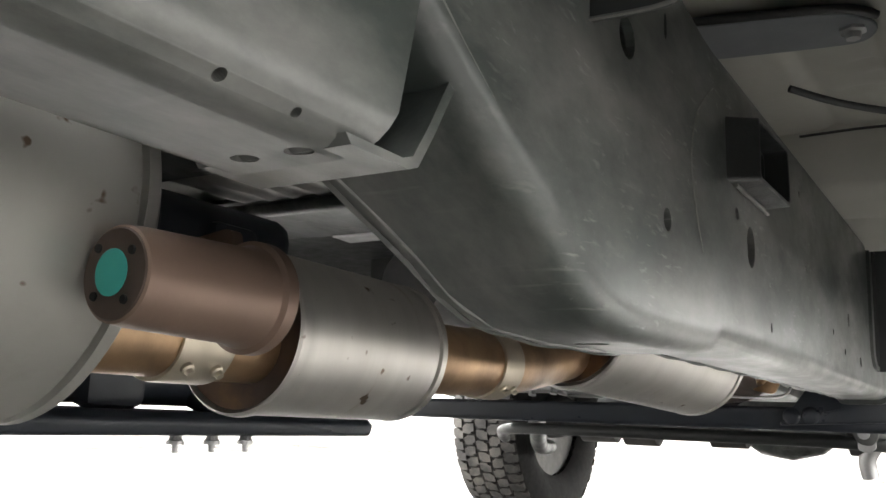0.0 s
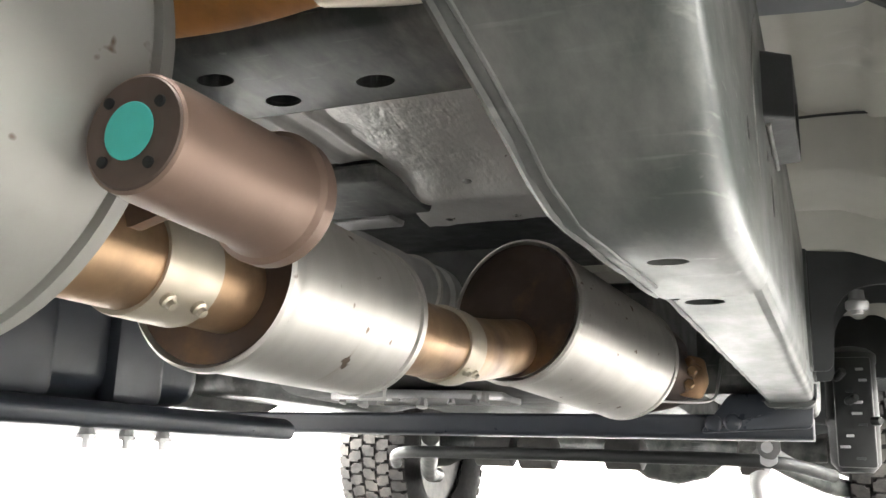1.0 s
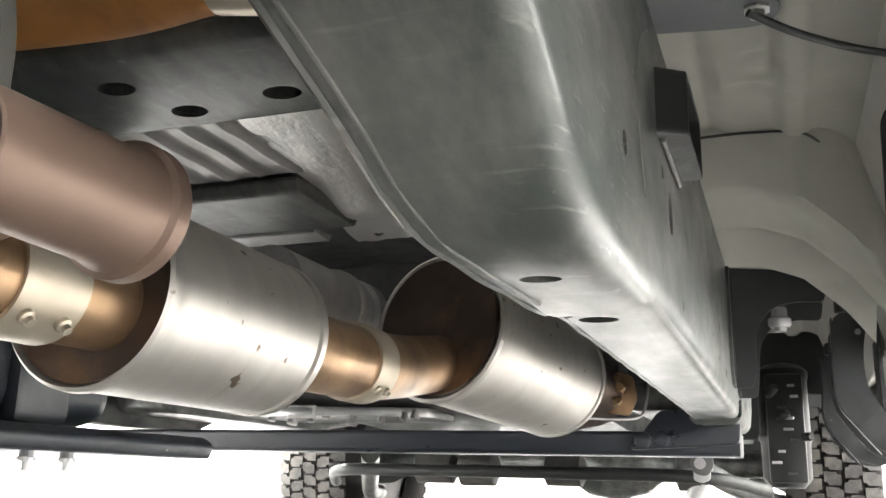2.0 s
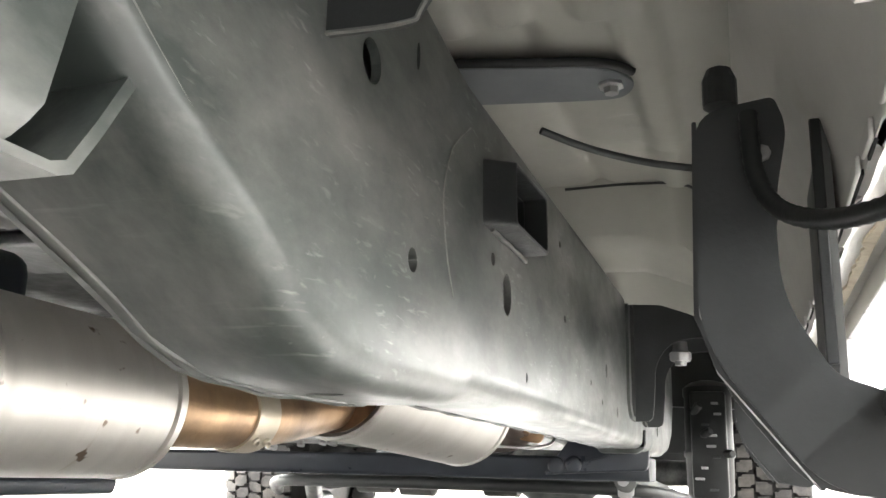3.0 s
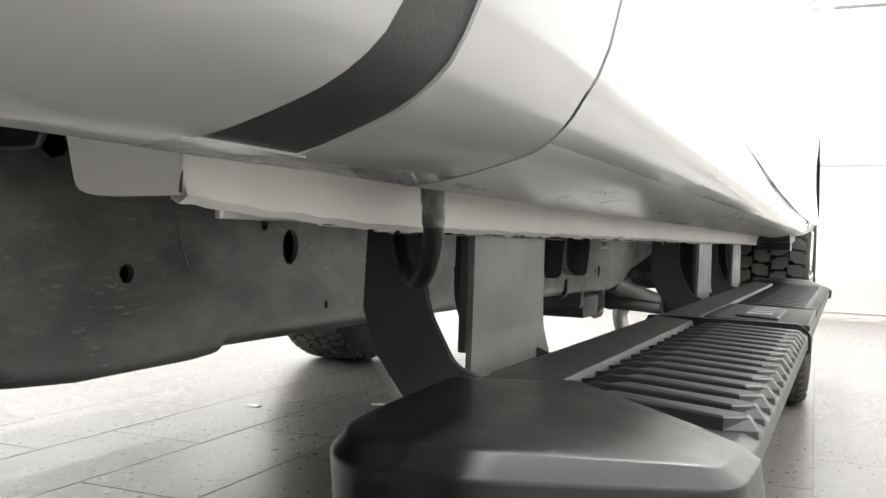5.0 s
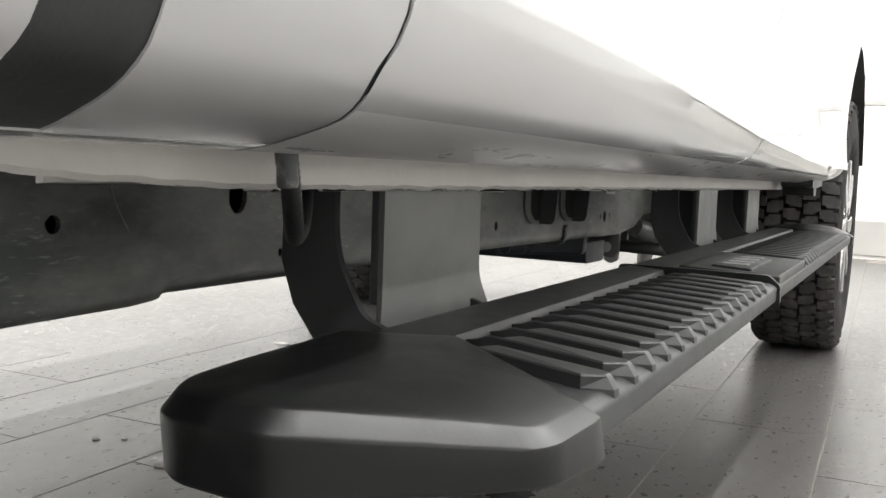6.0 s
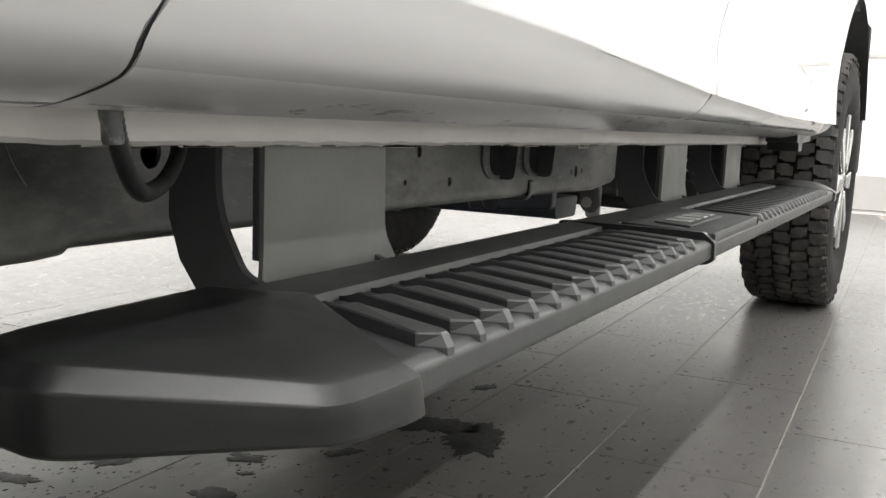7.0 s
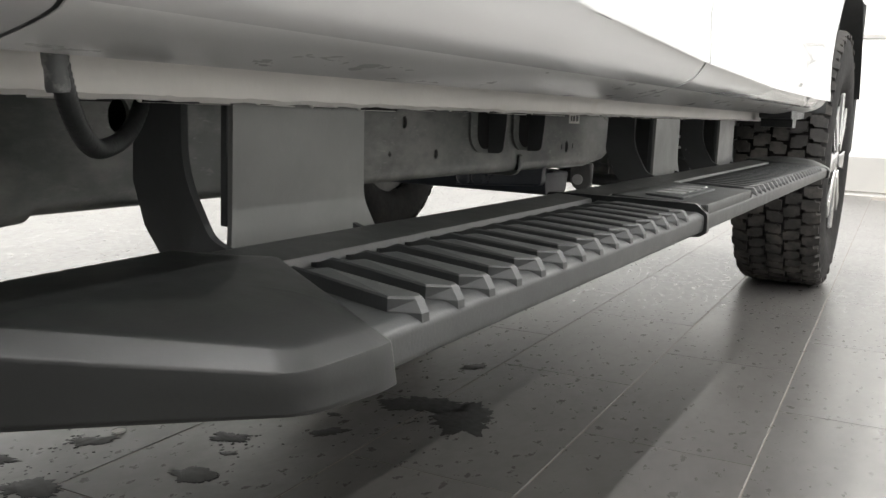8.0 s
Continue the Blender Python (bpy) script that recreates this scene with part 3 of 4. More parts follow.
part("strip_edge", sweep([(0.575, 0.983, 0.7225), (0.65, 1.001, 0.7225), (0.712, 1.017, 0.7225), (0.735, 1.04, 0.7225)], 0.004, 8), BLACK, strip, "", 50)
part("strip_bolt", lathe([(0, 0.011), (0.003, 0.011), (0.004, 0.007), (0.009, 0.006)], (0.716, 1.052, 0.719), (0, 0, -1), 6), ALLOY, strip)
part("floor_wire", sweep([(0.712, 0.804, 0.585), (0.735, 0.822, 0.579), (0.765, 0.842, 0.575), (0.800, 0.862, 0.574)], 0.0022, 8), BLACK, truck, "thin black cable tied to the bracket", 60)
part("floor_wire", sweep([(0.62, 1.348, 0.726), (0.70, 1.347, 0.7265), (0.757, 1.362, 0.724), (0.79, 1.40, 0.70)], 0.0018, 6), BLACK, truck, "", 60)


def foil_ring(t, n=22):
    """One line of the crinkled foil, from its stepped inner edge (t = 0) out to the rail (t = 1)."""
    ring = []
    for k in range(n + 1):
        y = 1.085 + 0.49 * k / n
        xi = float(np.interp(y, [1.085, 1.10, 1.26, 1.346, 1.39, 1.416, 1.549, 1.575], [0.213, 0.209, 0.186, 0.182, 0.158, 0.149, 0.12, 0.118]))
        x = xi + (0.42 - xi) * t
        z = 0.702 - 0.016 * math.exp(-((y - 1.40) / 0.05) ** 2) + 0.002 * noise.noise(Vector((x * 30, y * 45, 1.3))) + 0.0012 * noise.noise(Vector((x * 90, y * 60, 7.0)))
        z += 0.004 * math.exp(-((y - (1.15 + 0.25 * t)) / 0.01) ** 2)
        ring.append((x, y, z))
    return ring


foil = part("heat_shield", loft([foil_ring(k / 26) for k in range(27)], False, False), FOIL, truck, "crinkled silver foil heat shield", 60)
part("foil_rivet", lathe([(0, 0.006), (0.003, 0.006), (0.005, 0.003)], (0.268, 1.355, 0.697), (0, 0.1, -1), 10), ALLOY, foil)
part("tunnel_panel", box(-0.585, 0.555, 1.285, 2.15, 0.712, 0.720, 0.002, 1), BLACK, truck, "black tunnel panel above the gearbox", 40)
def rib_ring(x, y0, y1, n=20):
    u = ((x + 0.2) / 0.046) % 1.0
    rib = 0.009 * math.exp(-((u - 0.5) / 0.17) ** 4)
    return [(x, y, 0.704 - rib * (1 - math.exp(-((min(y - y0, y1 - y) / 0.012) ** 2))) + 0.0008 * math.sin(y * 61 + x * 40)) for y in (y0 + (y1 - y0) * k / n for k in range(n + 1))]


ribbed = part("heat_shield", loft([rib_ring(-0.16 + 0.0046 * k, 1.07, 1.265) for k in range(82)], False, False), DULL, truck, "ribbed silver heat shield", 60)
for k in range(6):
    part("shield_rivet", lathe([(0, 0.0035), (0.002, 0.0035), (0.003, 0.002)], (-0.085 + 0.046 * k, 1.13 + 0.04 * (k % 2), 0.7045), (0, 0, -1), 8), ALLOY, ribbed)
part("shield_beam", prism(rounded([(1.262, 0.700), (1.275, 0.682), (1.43, 0.680), (1.44, 0.71)], 0.008), "x", -0.20, 0.185, 0.003), FRAME, truck, "", 40)
part("shield_strip", prism(rounded([(1.445, 0.690), (1.447, 0.683), (1.495, 0.682), (1.50, 0.692)], 0.003), "x", -0.13, 0.112, 0.002), ALLOY, truck, "pale metal edge strip", 40)
part("gearbox", prism(rounded([(1.78, 0.50), (1.84, 0.465), (2.05, 0.46), (2.10, 0.53), (2.10, 0.74), (1.78, 0.74)], 0.03), "x", -0.30, 0.22, 0.01), CAST, truck, "dark cast gearbox casing", 40)
gb = part("gearbox_flange", prism(rounded([(-0.18, 1.80), (-0.10, 1.77), (0.02, 1.775), (0.10, 1.79), (0.15, 1.83), (0.15, 1.95), (-0.18, 1.95)], 0.02), "z", 0.452, 0.468, 0.003), ALLOY, truck, "", 40)
rb = random.Random(21)
for k in range(8):
    s = rb.uniform(0.7, 1.25)
    part("flange_bolt", lathe([(0, 0.007 * s), (0.010 * s, 0.007 * s), (0.011 * s, 0.009 * s), (0.017 * s, 0.009 * s), (0.018 * s, 0.004)], (-0.15 + 0.042 * k + rb.uniform(-0.012, 0.012), 1.79 + rb.uniform(-0.006, 0.02), 0.456 + rb.uniform(-0.002, 0.006)), (0.1 * rb.uniform(-1, 1), -0.3, -1), 8), ALLOY, gb)
part("casting_tag", box(-0.10, -0.045, 1.772, 1.775, 0.448, 0.470, 0.001, 1), WALL, gb, "white sticker")
part("exhaust_pipe", sweep([(0.388, 1.69, 0.502), (0.405, 1.78, 0.50), (0.42, 1.88, 0.505), (0.40, 2.05, 0.56), (0.33, 2.3, 0.62)], 0.032, 24), DARKCAP, truck, "brown scaled front pipe", 40)
part("pipe_shield", sweep([(0.43, 1.74, 0.446), (0.47, 1.77, 0.446), (0.505, 1.80, 0.452), (0.513, 1.82, 0.48), (0.516, 1.84, 0.52)], 0.0022, 8), ALLOY, truck, "", 60)
part("outlet_elbow", sweep([(0.425, 1.64, 0.515), (0.445, 1.74, 0.500), (0.452, 1.80, 0.485), (0.430, 1.87, 0.470), (0.38, 1.92, 0.465)], 0.026, 18), DARKCAP, truck, "brown scaled exhaust elbow", 60)
part("stud_flange", prism(rounded([(0.455, 0.458), (0.490, 0.452), (0.502, 0.478), (0.496, 0.515), (0.470, 0.522), (0.458, 0.496)], 0.008), "y", 1.795, 1.803, 0.001), HEATED, truck, "", 40)
for x, z, tilt in ((0.466, 0.466, 0.3), (0.490, 0.500, -0.4), (0.478, 0.486, 0.1)):
    part("flange_stud", lathe([(0, 0.004), (0.03, 0.004), (0.03, 0.008), (0.04, 0.008), (0.042, 0.006)], (x, 1.800, z), (tilt, -1, 0.2), 6), HEATED, truck, "", 30)

beam = part("lower_cross_member", prism(rounded([(1.93, 0.397), (2.03, 0.397), (2.04, 0.437), (1.92, 0.437)], 0.010), "x", -0.75, 0.645, 0.003), TANK, truck, "dark grey tubular cross member", 40)
part("end_bracket", prism(rounded([(0.47, 0.405), (0.645, 0.415), (0.648, 0.455), (0.60, 0.47), (0.52, 0.47)], 0.01), "y", 1.905, 1.925, 0.003), TANK, beam, "", 40)
for x, z in ((0.493, 0.421), (0.523, 0.423)):
    part("end_boss", lathe([(0, 0.0145), (0.004, 0.014), (0.006, 0.011), (0.007, 0.004)], (x, 1.9055, z), (0, -1, 0), 20), TANK, beam, "", 50)
part("rail_lip", prism(rounded([(0.580, 0.4505), (0.588, 0.4390), (0.645, 0.4390), (0.6570, 0.449), (0.6570, 0.474), (0.6525, 0.474), (0.6525, 0.4505)], [0.002, 0.005, 0.012, 0.012, 0.002, 0, 0]), "y", 1.778, 1.792, 0.002), FRAME, rail, "", 40)
knuckle = part("hanger_clevis", prism(rounded([(0.519, 0.432), (0.519, 0.390), (0.530, 0.374), (0.553, 0.370), (0.568, 0.388), (0.564, 0.432)], 0.008), "y", 2.390, 2.404, 0.002), CAST, truck, "cast hanger below the frame", 40)
part("clevis_plate", prism(rounded([(0.525, 0.432), (0.523, 0.362), (0.540, 0.355), (0.558, 0.364), (0.560, 0.432)], 0.006), "y", 2.420, 2.430, 0.001), ALLOY, knuckle, "", 40)
part("clevis_pin", lathe([(0, 0.012), (0.005, 0.012), (0.005, 0.007), (0.060, 0.007), (0.060, 0.012), (0.068, 0.012)], (0.541, 2.376, 0.396), (0, 1, 0), 14), ALLOY, knuckle, "", 40)

tank = part("fuel_tank", box(-0.55, -0.03, -0.4, 1.25, 0.40, 0.66, 0.03, 3), TANK, truck, "blue-black ribbed fuel tank", 40)
for i in range(9):
    part("tank_rib", box(-0.05, -0.015, -0.2 + 0.16 * i, -0.12 + 0.16 * i, 0.395, 0.63, 0.012, 2), TANK, tank, "", 40)
part("tank_skid", prism(rounded([(-0.56, 0.395), (-0.56, 0.372), (0.03, 0.368), (0.035, 0.385), (0.02, 0.395)], 0.006), "y", -0.4, 1.36, 0.002), TANK, tank, "dark grey skid rail below the tank", 40)
for y in (1.02, 1.075, 1.13):
    part("skid_bolt", lathe([(0, 0.006), (0.008, 0.008), (0.009, 0.010), (0.013, 0.010), (0.013, 0.004), (0.022, 0.0035)], (0.012, y, 0.371), (0, 0, -1), 12), ALLOY, tank)

# ---- body shell ----
def section(y):
    """The outer skin at y: x, z from the sill edge upwards. The crease falls towards the front."""
    zc = float(np.interp(y, [-2, 0.6, 0.87, 1.03, 1.487, 2.0, 3.2], [0.634, 0.632, 0.630, 0.627, 0.609, 0.599, 0.597]))
    key = [(0.917, 0.5600), (0.927, 0.5612), (0.937, 0.5632), (0.947, 0.5658), (0.956, 0.5683), (0.964, 0.5707), (0.971, 0.5732), (0.977, 0.5765), (0.9825, 0.5805), (0.987, 0.5850), (0.991, 0.5915), (0.995, 0.6005), (0.9985, 0.612), (1.001, 0.62 + 0.3 * (zc - 0.62)), (1.0023, zc - 0.0016), (1.0026, zc), (1.0024, zc + 0.0016), (1.0007, zc + 0.012)]
    xi = float(np.interp(y, [0.45, 0.655], [0.9215, 0.917]))
    flat = 0.5 + 0.5 * math.cos(math.pi * min(1.0, max(0.0, (y - 0.50) / 0.14)))        # flatter below the gap behind the cab
    key = [(max(x, xi + 0.001 * k), z - flat * (0.0, 0.0007, 0.0014, 0.0014, 0.0009, 0.0004)[min(k, 5)] * (k < 6)) for k, (x, z) in enumerate(key)]
    top = [(zc + 0.012, 1.0007), (zc + 0.045, 0.995), (zc + 0.09, 0.988), (0.76, 0.985), (0.85, 0.988), (0.98, 0.998), (1.15, 0.994)]
    zs = [zc + 0.012 + 0.009 * k for k in range(1, 18)] + [0.80, 0.85, 0.92, 0.98, 1.06, 1.15]
    fold = min(1.0, max(0.0, (y - 1.85) / 0.25)) * min(1.0, max(0.0, (2.53 - y) / 0.16))
    zf = 0.640 - 0.030 * (y - 2.05)
    return key + [(float(np.interp(z, [p[0] for p in top], [p[1] for p in top])) + fold * 0.006 * math.exp(-(max(0.0, z - zf) / 0.018) ** 2 - (max(0.0, zf - z) / 0.03) ** 2), z) for z in zs]


def skin(name, y0, y1, label, start=None, end=None, out=0.0, first=0, n=16):
    """A panel of the body side, 4 mm thick; start and end say how its edges lean with height."""
    rings = []
    for i in range(n + 1):
        t = i / n
        outer = []
        for x, z in section(y0 + (y1 - y0) * t)[first:]:
            a, c = y0 + (start(z) if start else 0), y1 + (end(z) if end else 0)
            outer.append((x + out * t ** 6, a + (c - a) * t, z))
        inner = [(x - min(0.004, 0.0010 + 0.0006 * k), y, z + min(0.002, 0.0006 + 0.0003 * k)) for k, (x, y, z) in enumerate(outer)][::-1]
        rings.append(outer + inner)
    ob = part(name, loft(rings), WHITE, truck, label, 25)
    ob.data.materials.append(CHIP)
    if y0 > 0.6:
        for f in ob.data.polygons:
            f.material_index = 1 if f.center.z < 0.5765 else 0
    return ob


def door_edge(z):
    return 0.004 - 0.008 * math.exp(-((z - 0.588) / 0.012) ** 2)


def front_edge(z):
    return float(np.interp(z, [0.555, 0.573, 0.582, 0.59, 0.61, 0.635, 0.665, 0.76, 1.15], [-0.065, -0.058, -0.030, -0.006, 0.016, 0.030, 0.042, 0.15, 0.60]))


def wing_edge(z):
    return float(np.interp(z, [0.555, 0.58, 0.60, 0.62, 0.675, 0.75, 0.85, 1.15], [0.05, 0.045, 0.0, -0.02, 0.02, 0.055, 0.075, 0.12]))


def bed_edge(z):
    return 0.007 + 0.003 * (1 - math.exp(-max(z - 0.560, 0) / 0.008)) + 0.05 * max(z - 0.60, 0)


def cab_edge(z):
    return 0.008 * math.exp(-max(z - 0.560, 0) / 0.012) + 0.06 * max(z - 0.60, 0)


def arch_edge(z):
    return 0.75 * max(0.0, z - 0.57) ** 0.8


bed = skin("bed_side", -1.6, 0.482, "white bed side panel", end=bed_edge)
carve(bed, [lathe([(-0.3, 0.52), (0.3, 0.52)], (0.95, -0.36, 0.44), (1, 0, 0), 48)])
skin("cab_corner", 0.528, 0.6405, "white rear cab corner", start=cab_edge, end=door_edge)
skin("rear_door", 0.6440, 1.507, "white rear door skin", start=door_edge, end=front_edge, n=40)
skin("front_door", 1.5145, 2.523, "white front door skin", start=front_edge, end=wing_edge, n=56)
skin("front_fender", 2.5305, 2.760, "white front fender behind the wheel", start=wing_edge, end=arch_edge, out=0.010)
low = [p for p in section(0.515) if p[0] < 0.940]
part("lower_lip", loft([[(x, y + f(z), z - 0.0002) for x, z in low] + [(x - 0.001, y + f(z), z + 0.002) for x, z in low[::-1]] for y, f in ((0.478, bed_edge), (0.532, cab_edge))]), WHITE, truck, "white lip joining bed and cab below the filler", 40)
part("gap_filler", loft([[(x - 0.0014, y + f(z), z + 0.0004) for x, z in section(0.515) if x > 0.934] for y, f in ((0.476, bed_edge), (0.534, cab_edge))], False, False), TREAD, truck, "black filler strip between cab and bed", 50)
# black strips set in the panel gaps to paint their shade
for y, f in ((0.642, door_edge), (1.511, front_edge), (2.527, wing_edge)):
    part("door_seal", loft([[(x - 0.0012, y + dy + f(z), z) for x, z in section(y)] for dy in (-0.0036, 0.0036)], False, False), BLACK, truck)
# pressed side vent of the front door and fender
part("wheel_liner", loft([[(x, 3.72 - r * math.cos(a), 0.42 + r * math.sin(a)) for a in [0.25 + 0.12 * k for k in range(22)]] for x, r in ((0.50, 0.62), (0.72, 0.62), (0.97, 0.60))], False, False), BLACK, truck, "black wheel arch liner", 40)
part("wheel_liner", loft([[(x, 3.72 - r * math.cos(a), 0.42 + r * math.sin(a)) for a in [0.25 + 0.12 * k for k in range(22)]] for x, r in ((-0.50, 0.62), (-0.72, 0.62), (-0.97, 0.60))], False, False), BLACK, truck, "", 40)
# closes the open front, added to keep lamp light out from below
part("front_panel", box(-0.95, 0.95, 4.40, 4.45, 0.42, 1.03, 0.02), BLACK, truck, "black panel added across the truck's front to block light")
part("splash_shield", box(0.50, 0.735, 2.92, 2.935, 0.47, 0.9, 0.004, 1), BLACK, truck, "black splash shield beside the wheel")
# lids added over bed, cab and engine bay to block light from above
part("bed_floor", box(-0.95, 0.95, -1.6, 0.47, 0.93, 0.96), FRAME, truck, "dark bed floor added to block light from above")
part("bed_cross_rib", box(-0.9, 0.9, 0.30, 0.42, 0.86, 0.93, 0.01), FRAME, truck)
part("bed_side", box(-0.99, -0.95, -1.6, 0.47, 0.58, 1.15, 0.01), WHITE, truck)
part("cab_side", box(-0.99, -0.95, 0.52, 2.73, 0.56, 1.15, 0.01), WHITE, truck)
part("hood", box(-0.95, 0.95, 2.45, 4.4, 1.00, 1.03), WHITE, truck)
part("cab_floor_top", box(-0.94, 0.96, 0.54, 2.45, 1.00, 1.03), WHITE, truck)
part("bed_tail", box(-0.95, 0.95, -1.62, -1.6, 0.60, 1.15), WHITE, truck)
part("liner_panel", prism(rounded([(0.60, 0.585), (0.86, 0.575), (0.955, 0.565), (0.965, 0.60), (0.965, 0.9), (0.60, 0.9)], 0.01), "y", 2.80, 2.83), BLACK, truck, "", 40)

part("sill_end_bracket", prism(rounded([(2.60, 0.570), (2.60, 0.551), (2.625, 0.549), (2.63, 0.530), (2.68, 0.530), (2.685, 0.549), (2.82, 0.553), (2.82, 0.575)], 0.004, 3), "x", 0.885, 0.955, 0.001, 1), BLACK, truck, "black plastic bracket below the fender", 40)


def sill_ring(y):
    w = 0.0012 * noise.noise(Vector((y * 34, 0, 0))) + 0.0008 * noise.noise(Vector((y * 120, 3, 0)))
    d = 0.0015 * noise.noise(Vector((y * 22, 9, 0)))
    gap = 0.018
    dx = float(np.interp(y, [0.515, 0.6, 0.65, 0.8, 1.5, 2.8], [0.003, -0.001, 0.0, -0.001, -0.004, -0.008]))
    dz = float(np.interp(y, [0.515, 0.56, 0.62, 0.72], [0.008, 0.007, 0.003, 0.0]))
    xr = float(np.interp(y, [0.56, 0.66, 0.70], [0.892, 0.8965, 0.9035]))
    rows = ((0.9185, 0.5625, 0), (0.9175, 0.5665 + gap, 0), (xr, 0.5665 + gap, 0), (xr - 0.002, 0.5735, 0.3), (min(0.890, xr - 0.005), 0.5730, 0.3), (0.8790, 0.5660, 0.7), (0.8745, 0.556, 1), (0.8735 + d, 0.549, 1), (0.8748 + d, 0.5445 + w, 1), (0.871 + d, 0.5418 + w, 1), (0.8675 + d, 0.5435 + w, 1),
            (0.8665, 0.551, 1), (0.8655, 0.562, 1), (0.857, 0.60, 1), (0.832, 0.66, 1), (0.808, 0.73, 1))
    rise = 0.034 * (1 - math.sqrt(max(0.0, 1 - max(0.0, (0.595 - y) / 0.034) ** 2)))
    return [(x + dx * k, y, z + dz * k + rise * (i > 0) * min(1.0, max(0.0, (x - 0.8755) / 0.014))) for i, (x, z, k) in enumerate(rows)]


part("sill", loft([sill_ring(0.5611 + 0.0034 * k) for k in range(11)] + [sill_ring(0.6 + 0.0075 * k) for k in range(291)], False, False), UNDERSEAL, truck, "off-white coated sill with a pinch-weld flange", 40)
# folded ends of the cab corner across the groove, bent loops on the flange, and smeared sealant
for y0, y1, x0 in ((0.616, 0.648, 0.893),):
    part("corner_tab", prism(rounded([(0.920, y0 - 0.004), (0.920, y1 + 0.010), (x0 + 0.004, y1), (x0, y0 + 0.006)], 0.003, 3), "z", 0.5740, 0.5758, 0.0005, 1), UNDERSEAL, truck, "", 40)
for y0, y1, deep in ((0.586, 0.645, 0.0065), (0.708, 0.750, 0.005), (0.822, 0.850, 0.004), (0.930, 0.962, 0.004)):
    loop = rounded([(0.8700, y0), (0.8700 - deep, y0 + 0.005), (0.8700 - deep, y1 - 0.005), (0.8700, y1), (0.8688, y1 - 0.004), (0.8712 - deep, y1 - 0.008), (0.8712 - deep, y0 + 0.008), (0.8688, y0 + 0.004)], 0.002, 3)
    part("flange_loop", prism(loop, "z", 0.5440 - 0.06 * min(0.05, max(0.0, y0 - 0.6)), 0.5530 - 0.06 * min(0.05, max(0.0, y0 - 0.6)), 0.0004, 1), UNDERSEAL, truck, "", 40)
smear = bmesh.new()
for k in range(13):
    t = k / 12
    blob = bmesh.new()
    bmesh.ops.create_uvsphere(blob, u_segments=10, v_segments=6, radius=1.0, matrix=Matrix.LocRotScale((0.877 + 0.013 * t ** 0.8, 0.702 - 0.050 * t + 0.003 * noise.noise(Vector((k * 1.7, 0, 0))), 0.5722), None, (0.0032 + 0.0016 * noise.noise(Vector((k * 0.9, 4, 0))), 0.0065 + 0.003 * t, 0.0012)))
    join(smear, blob)
part("sealant_smear", smear, SEALANT, truck, "tan smear of seam sealant", 60)
rg = random.Random(31)
line = [0.735 + 0.012 * k for k in range(120)]
edge = [(0.8975 - 0.003 * (y - 0.7) - rg.uniform(0.0, 0.0035) * (1.0 if rg.random() > 0.35 else 0.3), y) for y in line]
part("sealant_bead", prism(edge + [(0.9030 - 0.002 * (y - 0.7), y) for y in line[::-1]], "z", 0.5708, 0.5738), SEALANT, truck, "ragged tan bead of sealant along the sill", 40)
rs = random.Random(8)
yy = 0.66
while yy < 2.0:
    ln = rs.uniform(0.03, 0.11)
    dx = float(np.interp(yy, [0.515, 0.6, 0.65, 0.8, 1.5, 2.8], [0.003, -0.001, 0.0, -0.001, -0.004, -0.008]))
    zb = 0.5408 + rs.uniform(-0.0012, 0.0006) + float(np.interp(yy, [0.515, 0.56, 0.62, 0.72], [0.008, 0.007, 0.003, 0.0]))
    part("flange_tab", prism(rounded([(yy, 0.549), (yy + 0.003, zb), (yy + ln - 0.003, zb + rs.uniform(-0.001, 0.001)), (yy + ln, 0.549)], 0.002, 3), "x", 0.8630 + dx, 0.8652 + dx, 0.0006, 1), UNDERSEAL, truck, "", 40)
    # black filling that paints the shaded gap beside the flange
    part("flange_slit", box(0.8656 + dx, 0.8668 + dx, yy + 0.005, yy + ln - 0.005, zb + 0.0002, zb + 0.003), SHADE_BLACK, truck)
    yy += ln + rs.uniform(0.006, 0.03)
part("sill_plug", lathe([(0, 0.0032), (0.020, 0.0032), (0.021, 0.002)], (0.868, 0.627, 0.5495), (-0.99, -0.02, -0.02), 14), UNDERSEAL, truck, "white plastic plug")
cb = prism(rounded([(0.8505, 0.5495), (0.8740, 0.5515), (0.8738, 0.565), (0.8725, 0.590), (0.866, 0.606), (0.855, 0.64), (0.85, 0.70), (0.85, 1.1), (0.74, 1.1), (0.80, 0.70), (0.838, 0.600), (0.847, 0.562)], [0.006, 0.003, 0.01, 0.01, 0.01, 0.02, 0.02, 0, 0, 0.02, 0.02, 0.01]), "y", 0.0, 0.007)
for v in cb.verts:
    v.co.y += 0.537 + 0.92 * max(0.0, v.co.x - 0.8505)
back = part("cab_back", cb, UNDERSEAL, truck, "off-white lower cab back panel", 40)
part("panel_seam", sweep([(0.8746, 0.5590, 0.552), (0.8744, 0.5590, 0.566), (0.8731, 0.5578, 0.590), (0.8666, 0.5515, 0.607), (0.8555, 0.5415, 0.641), (0.8505, 0.537, 0.70)], 0.0006, 6), COATED, back, "", 60)
part("corner_wall", prism(rounded([(0.874, 0.5535), (0.8765, 0.568), (0.884, 0.592), (0.893, 0.603), (0.940, 0.606), (0.985, 0.615), (0.985, 1.1), (0.80, 1.1), (0.80, 0.70), (0.866, 0.607)], 0.004, 3), "y", 0.5585, 0.5635), UNDERSEAL, back, "", 40)

